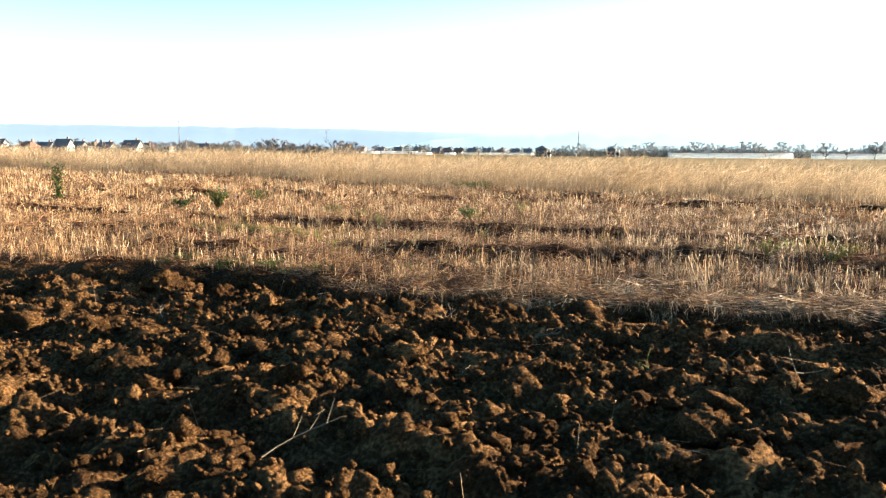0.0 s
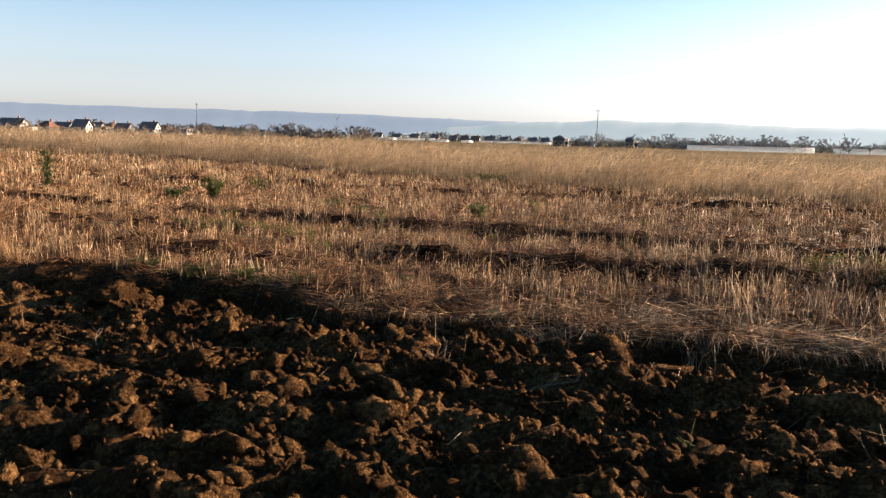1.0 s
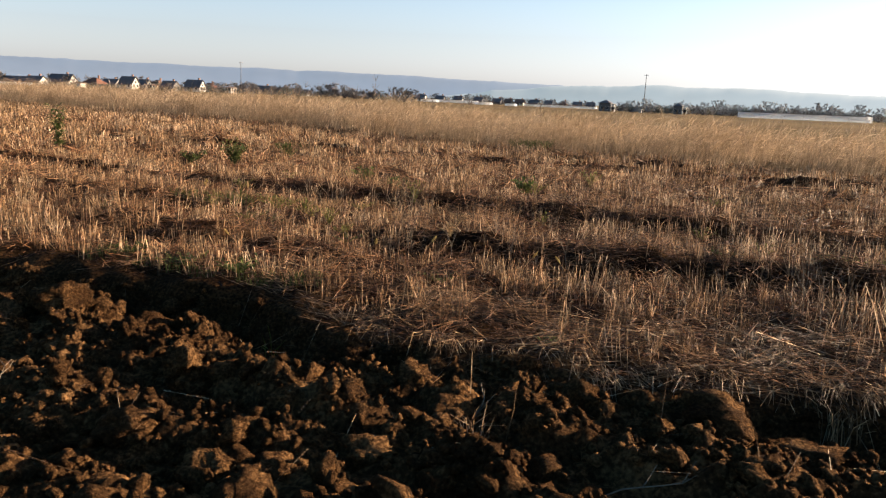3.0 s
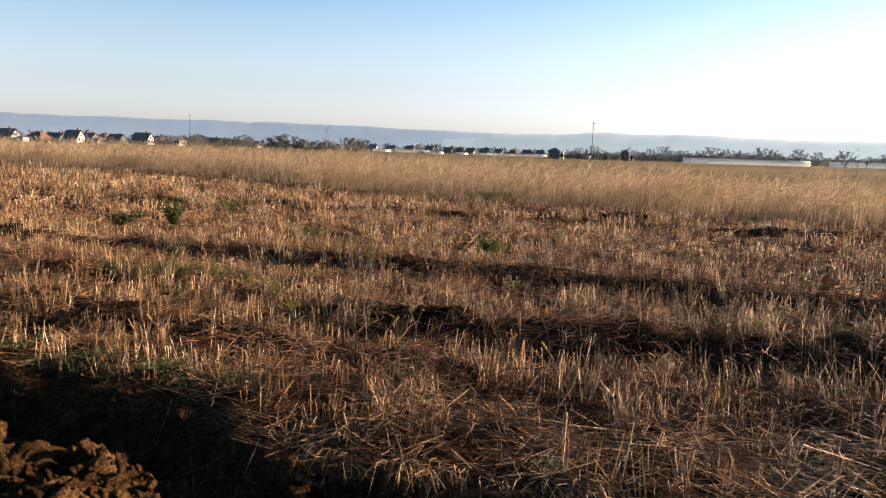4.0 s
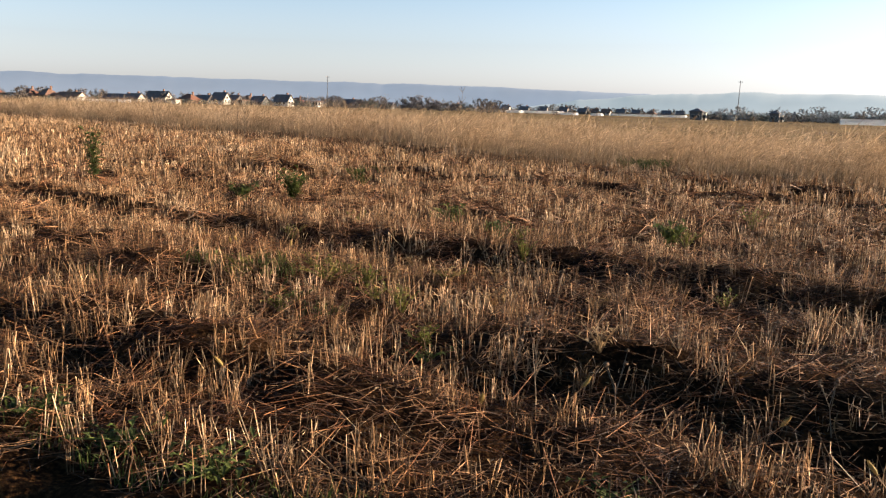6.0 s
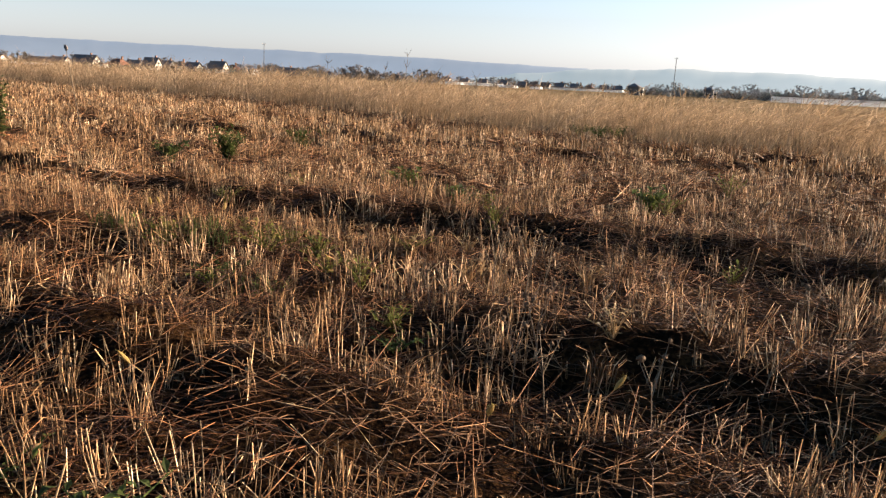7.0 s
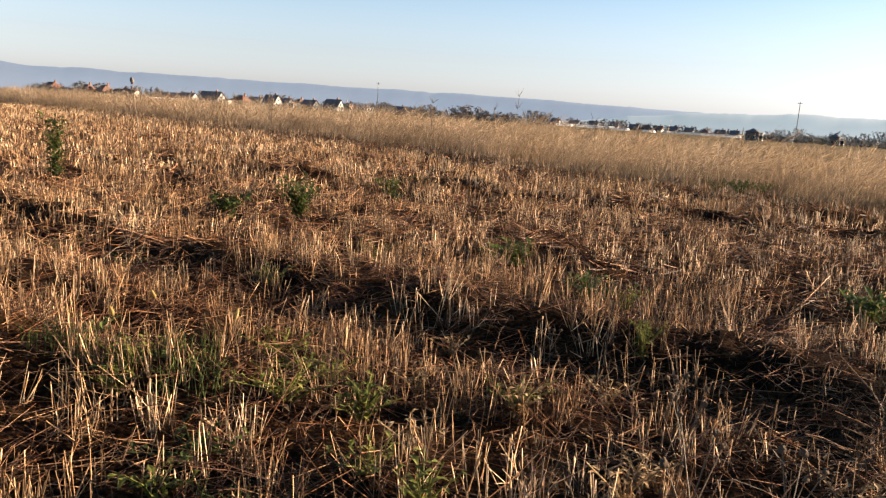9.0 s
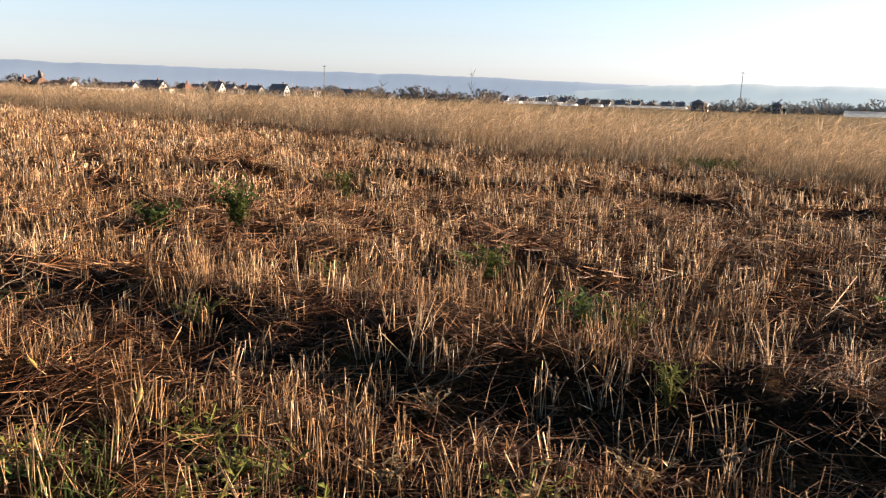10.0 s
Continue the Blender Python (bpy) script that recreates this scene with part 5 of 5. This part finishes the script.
def branch_twig(x, y, length, turn, label="pale dry branching twig lying on the ground"):
    ob = thing("dry_twig", label, "twig", pose(x, y, land(x, y) + 0.015, 0, 0, turn), "dry twigs")
    bm = bmesh.new()
    p = Vector((0, 0, 0))
    way = Vector((1, 0, 0.35)).normalized()
    for i in range(5):
        q = p + way * length / 5
        rod(bm, p, q, 0.004 - 0.0006 * i, 0.0036 - 0.0006 * i, 5)
        if i in (1, 2, 3):
            side = way + Vector((0, wr.choice((-1, 1)) * wr.uniform(0.6, 1.1), wr.uniform(0.2, 0.8)))
            m = q + side.normalized() * length * 0.16
            shoot = rod(bmesh.new(), q, m, 0.0024, 0.0018, 4)
            rod(shoot, m, m + (side + Vector((0.2, 0, 0.5))).normalized() * length * 0.13, 0.0018, 0.001, 4)
            part("side_shoot", shoot, STALK, ob)
        way = (way + Vector((0, wr.uniform(-0.35, 0.35), wr.uniform(-0.3, 0.25)))).normalized()
        p = q
    part("branch", bm, STALK, ob)
    return ob


# low growth in the hollow before the tall grass
for x, y in ((-8.7, 30.4), (-8.2, 30.2), (-7.7, 30.4), (-8.2, 30.7)):
    leafy_weed(x, y, 0.34, 0.8, 16, 7, 0.1, WEED, "low dull green weed at the tall grass edge", "low_weed")
# the tall leafy weed
leafy_weed(-15.6, 18.85, 1.0, 0.36, 6, 26, 0.17, WEED, "tall upright dark green leafy weed standing in stubble")
BUSHY = "bushy dark green weed growing in the stubble"
LOWW = "low dull green weed between stubble stalks"
PALE = "yellow-green leafy weed among straw"
for x, y, h, w, n in ((-11.5, 19.2, 0.44, 0.7, 26), (-11.95, 18.5, 0.26, 0.55, 18), (-12.4, 22.6, 0.28, 0.6, 12), (-8.3, 18.45, 0.24, 0.5, 14), (-7.2, 17.35, 0.22, 0.42, 12), (-5.35, 18.2, 0.28, 0.5, 14)):
    leafy_weed(x, y, h * 1.1, w, n, 9, 0.13, WEED, BUSHY)
for x, y, h, w, n in ((-13.1, 24.7, 0.25, 0.5, 9), (-11.7, 21.7, 0.3, 0.4, 9), (-8.6, 18.6, 0.2, 0.4, 8), (-11.9, 16.3, 0.16, 0.6, 10), (-10.9, 16.2, 0.14, 0.5, 9), (-8.3, 14.1, 0.13, 0.55, 12), (-8.9, 14.3, 0.12, 0.5, 10), (-7.5, 13.7, 0.13, 0.5, 10), (-5.9, 12.9, 0.12, 0.4, 8),
                      (-7.0, 11.0, 0.14, 0.5, 12), (-5.85, 10.95, 0.14, 0.5, 14), (-6.4, 11.0, 0.1, 0.5, 9), (-4.4, 11.6, 0.08, 0.4, 8), (-2.2, 13.9, 0.15, 0.5, 10), (-1.2, 14.1, 0.15, 0.5, 9), (-3.2, 10.35, 0.07, 0.25, 6)):
    leafy_weed(x, y, 0.8 * h, w, n, 5, 0.065, WEED, LOWW, "low_weed")
for x, y, h, w, n in ((-7.6, 14.35, 0.24, 0.6, 14), (-8.1, 14.9, 0.22, 0.5, 12), (-8.5, 14.3, 0.18, 0.5, 10), (-7.8, 14.7, 0.2, 0.5, 12), (-2.4, 18.8, 0.25, 0.5, 10), (-5.15, 18.1, 0.3, 0.45, 12), (-9.4, 16.3, 0.24, 0.4, 12), (-7.24, 14.43, 0.17, 0.4, 10), (-6.75, 15.0, 0.17, 0.5, 10), (-6.85, 13.9, 0.15, 0.35, 9),
                      (-6.0, 13.1, 0.2, 0.3, 9), (-6.5, 16.3, 0.28, 0.22, 5), (-1.9, 14.2, 0.22, 0.5, 10), (-1.1, 14.05, 0.2, 0.5, 10), (-0.7, 13.7, 0.2, 0.5, 10), (-4.4, 15.4, 0.24, 0.25, 6)):
    leafy_weed(x, y, 0.7 * h, w, n, 6, 0.058, PALEWEED, PALE, "pale_weed")
for x, y, h, w, n in ((0.45, 14.9, 0.28, 0.6, 14), (0.05, 14.1, 0.24, 0.6, 14), (-0.3, 13.5, 0.22, 0.5, 12), (0.4, 13.4, 0.26, 0.5, 12), (0.6, 13.6, 0.22, 0.5, 10), (-4.6, 20.2, 0.34, 0.55, 14), (-2.5, 15.5, 0.2, 0.4, 10), (-9.3, 17.6, 0.2, 0.4, 9), (-6.9, 17.3, 0.2, 0.35, 9)):
    leafy_weed(x, y, h, w, n, 6, 0.07, PALEWEED, PALE, "pale_weed")
for x, y, h in ((-1.55, 11.7, 0.55), (-1.45, 11.5, 0.45), (-1.65, 11.9, 0.4), (-0.5, 11.5, 0.4), (0.05, 11.7, 0.4), (-0.2, 12.4, 0.45), (-1.0, 12.6, 0.4), (-2.2, 12.0, 0.35)):
    dry_umbel(x, y, h)
for x, y in ((-2.4, 10.55), (-1.6, 9.9), (-0.45, 11.3), (0.0, 11.6), (-1.1, 11.0), (-2.0, 11.6), (-2.9, 11.2), (-0.7, 10.7), (-3.4, 10.9), (-1.7, 12.3), (-0.4, 12.7), (-2.7, 12.6)):
    grass_tuft(x, y, wr.uniform(0.18, 0.32), 0.2, 42, STRAW, "splayed tuft of golden dry grass at the ploughed edge", "straw_tuft", "straw tufts in the field")
for x, y in ((-7.2, 10.9), (-6.8, 10.95), (-6.1, 10.9), (-5.6, 10.85), (-5.2, 10.85), (-9.0, 11.1), (-8.2, 14.3), (-8.7, 14.0), (-7.9, 14.1), (-7.0, 13.4), (-9.3, 13.4), (-6.4, 10.95)):
    grass_tuft(x, y, wr.uniform(0.1, 0.18), 0.35, 70, WEED, "low tuft of dark green grass at the stubble's foot")
for x, y in ((-1.65, 7.86), (-4.9, 9.87)):
    grass_tuft(x, y, 0.24, 0.06, 7, PALEWEED, "few thin green grass blades sprouting from ploughed soil")
DRIED = "low withered weed with curled tan leaves among straw"
for x, y, h in ((-6.03, 14.34, 0.2), (-5.78, 14.09, 0.16), (-7.29, 15.0, 0.16), (-6.7, 14.9, 0.2), (-6.02, 14.55, 0.14), (-6.45, 15.47, 0.18), (-4.9, 13.3, 0.16), (-5.3, 14.7, 0.15), (-6.9, 14.3, 0.14), (-7.55, 15.85, 0.14)):
    leafy_weed(x, y, h, 0.32, 9, 5, 0.055, TANLEAF, DRIED, "withered_weed", "withered weeds in the stubble")
for x, y, h in ((-6.58, 13.85, 0.2), (-7.25, 14.46, 0.2), (-7.38, 13.42, 0.14), (-8.3, 14.06, 0.16), (-7.65, 14.75, 0.14), (-6.48, 16.25, 0.26), (-8.2, 13.9, 0.13)):
    leafy_weed(x, y, h, 0.3, 8, 6, 0.065, PALEWEED, PALE, "pale_weed")


def build_leaf_litter():
    """Curled dry leaves strewn between the stubble near the walk."""
    bm = bmesh.new()
    xy = scatter(-10.5, -1.0, 10.6, 18, 34)
    xy = xy[(near_walk(xy) < 4.2) & in_wedge(xy)]
    xy = xy[on_stubble(xy, 0.2, 0) & (patchy(xy, 0.9, 71.0) + gen.uniform(-0.3, 0.3, len(xy)) > 0.0)]
    for x, y in xy:
        b0, size = wr.uniform(0, 6.28), wr.uniform(0.02, 0.05)
        leaf(bm, (x, y, land(float(x), float(y)) + wr.uniform(0.005, 0.06)), (math.cos(b0), math.sin(b0), wr.uniform(-0.1, 0.7)), size, size * wr.uniform(0.3, 0.6), wr.uniform(-0.2, 0.5))
    me = bpy.data.meshes.new("leaf_litter")
    bm.to_mesh(me)
    bm.free()
    me.materials.append(TANLEAF)
    tagged(new("leaf_litter", me), "small curled tan leaves strewn among the straw", "leaves", kind="stuff")


build_leaf_litter()


def lone_stalk(x, y, height, lean, label="single thin pale stalk standing in ploughed soil"):
    """One bent stalk with a nodding tip."""
    ob = thing("lone_stalk", label, "stalk", pose(*at_ground(x, y, 0.03), 0, lean, wr.uniform(0, 360)), "lone stalks on the ploughed strip")
    bm = bmesh.new()
    mid = Vector((0.01, 0.0, height * 0.6))
    rod(bm, (0, 0, 0), mid, 0.0026, 0.0022, 5)
    rod(bm, mid, (0.03, 0.01, height), 0.0022, 0.0012, 5)
    part("stem", bm, STRAW, ob)


for x, y, h, lean in ((-3.38, 9.3, 0.4, 2), (-6.2, 8.5, 0.28, 6), (-2.45, 9.35, 0.3, -8), (-2.0, 9.1, 0.26, 12), (-1.5, 9.2, 0.3, 8), (-3.1, 8.95, 0.28, -14), (-4.6, 8.2, 0.22, 20), (-2.75, 9.7, 0.34, 10)):
    lone_stalk(x, y, h, lean)
STRAWTUFT = "splayed tuft of golden dry grass among the stubble"
for x, y in ((-5.0, 12.2), (-5.6, 12.35), (-4.9, 13.0), (-6.2, 12.5), (-3.9, 12.3), (-6.6, 13.0), (-4.2, 11.4), (-7.2, 12.9), (-8.4, 15.0), (-5.9, 14.6), (-6.3, 14.1), (-7.6, 15.3), (-3.0, 12.1), (-2.2, 11.0), (-1.6, 9.75), (-3.22, 8.84)):
    grass_tuft(x, y, wr.uniform(0.16, 0.3), 0.14, 34, STRAW, STRAWTUFT, "straw_tuft", "straw tufts in the field")
for x, y, h in ((-5.25, 12.75, 0.54), (-4.6, 12.5, 0.4), (-5.05, 12.6, 0.5), (-5.4, 13.4, 0.56), (-5.2, 13.0, 0.48), (-5.7, 13.9, 0.55), (-5.9, 14.6, 0.5), (-5.5, 14.2, 0.45), (-4.2, 13.1, 0.36), (-3.6, 12.9, 0.34), (-6.0, 13.6, 0.3), (-4.0, 13.9, 0.34), (-6.1, 15.6, 0.3), (-7.0, 16.1, 0.28)):
    dry_umbel(x, y, h)
for x, y in ((-8.2, 14.6), (-6.45, 11.8), (-4.8, 12.3), (-3.9, 12.5), (-5.1, 11.9), (-8.45, 14.15), (-9.0, 14.9), (-3.4, 11.9)):
    foxtail(x, y, wr.uniform(0.2, 0.3))
for x, y, n, t in ((-10.25, 15.95, 0.8, 170), (-10.7, 15.7, 0.8, 100), (-7.9, 15.9, 0.6, 20), (-3.2, 5.8, 0.4, 60), (-3.3, 9.0, 0.3, 80), (-0.92, 7.5, 0.7, 88), (-2.6, 8.6, 0.4, 30), (-5.4, 8.3, 0.35, 140)):
    branch_twig(x, y, n, t)


def tall_stalk(x, y, height, lean, head, label):
    """A dead weed stalk that stands above the grass."""
    ob = thing("weed_stalk", label, "weed", pose(*at_ground(x, y, 0.02), 0, lean, 0), "tall stalks")
    st, limbs = bmesh.new(), []
    p = Vector((0, 0, 0))
    for i in range(5):
        q = p + Vector((wr.uniform(-0.02, 0.02), wr.uniform(-0.02, 0.02), height / 5))
        rod(st, p, q, 0.013 - 0.0018 * i, 0.0112 - 0.0018 * i, 5)
        p = q
        if not head and i > 1:
            for k in range(5):
                b0 = wr.uniform(0, 6.28)
                limbs.append(rod(bmesh.new(), p, p + Vector((math.cos(b0) * 0.16, math.sin(b0) * 0.16, wr.uniform(0.1, 0.3))), 0.0065, 0.003, 4))
    part("stem", st, STALK, ob)
    for limb in limbs:
        part("branch", limb, STALK, ob)
    if head:
        bm = bmesh.new()
        bmesh.ops.create_icosphere(bm, subdivisions=2, radius=0.034)
        for v in bm.verts:
            v.co = Vector((v.co.x * 0.9, v.co.y * 0.7, v.co.z * 1.5)) * (1 + 0.5 * noise.noise(v.co * 30)) + p
        part("seed_head", bm, BARK, ob, "dark drooping seed head")
    return ob


tall_stalk(-14.6, 19.6, 1.55, -10, True, "tall thin leaning stalk with dark dry head")
STK = "bare branching dead stalk rising above dry grass"
for x, y, h in ((-16.6, 36.6, 2.0), (-17.3, 36.9, 1.5), (6.6, 59.1, 1.9), (7.4, 59.6, 1.5), (9.2, 68.5, 2.3), (8.7, 69.0, 1.7), (-20.9, 29.4, 1.3), (-18.0, 33.5, 1.5), (-12.5, 33.0, 1.4), (-25.0, 34.0, 1.4), (-9.0, 34.5, 1.3)):
    tall_stalk(x, y, h, wr.uniform(-6, 6), False, STK)
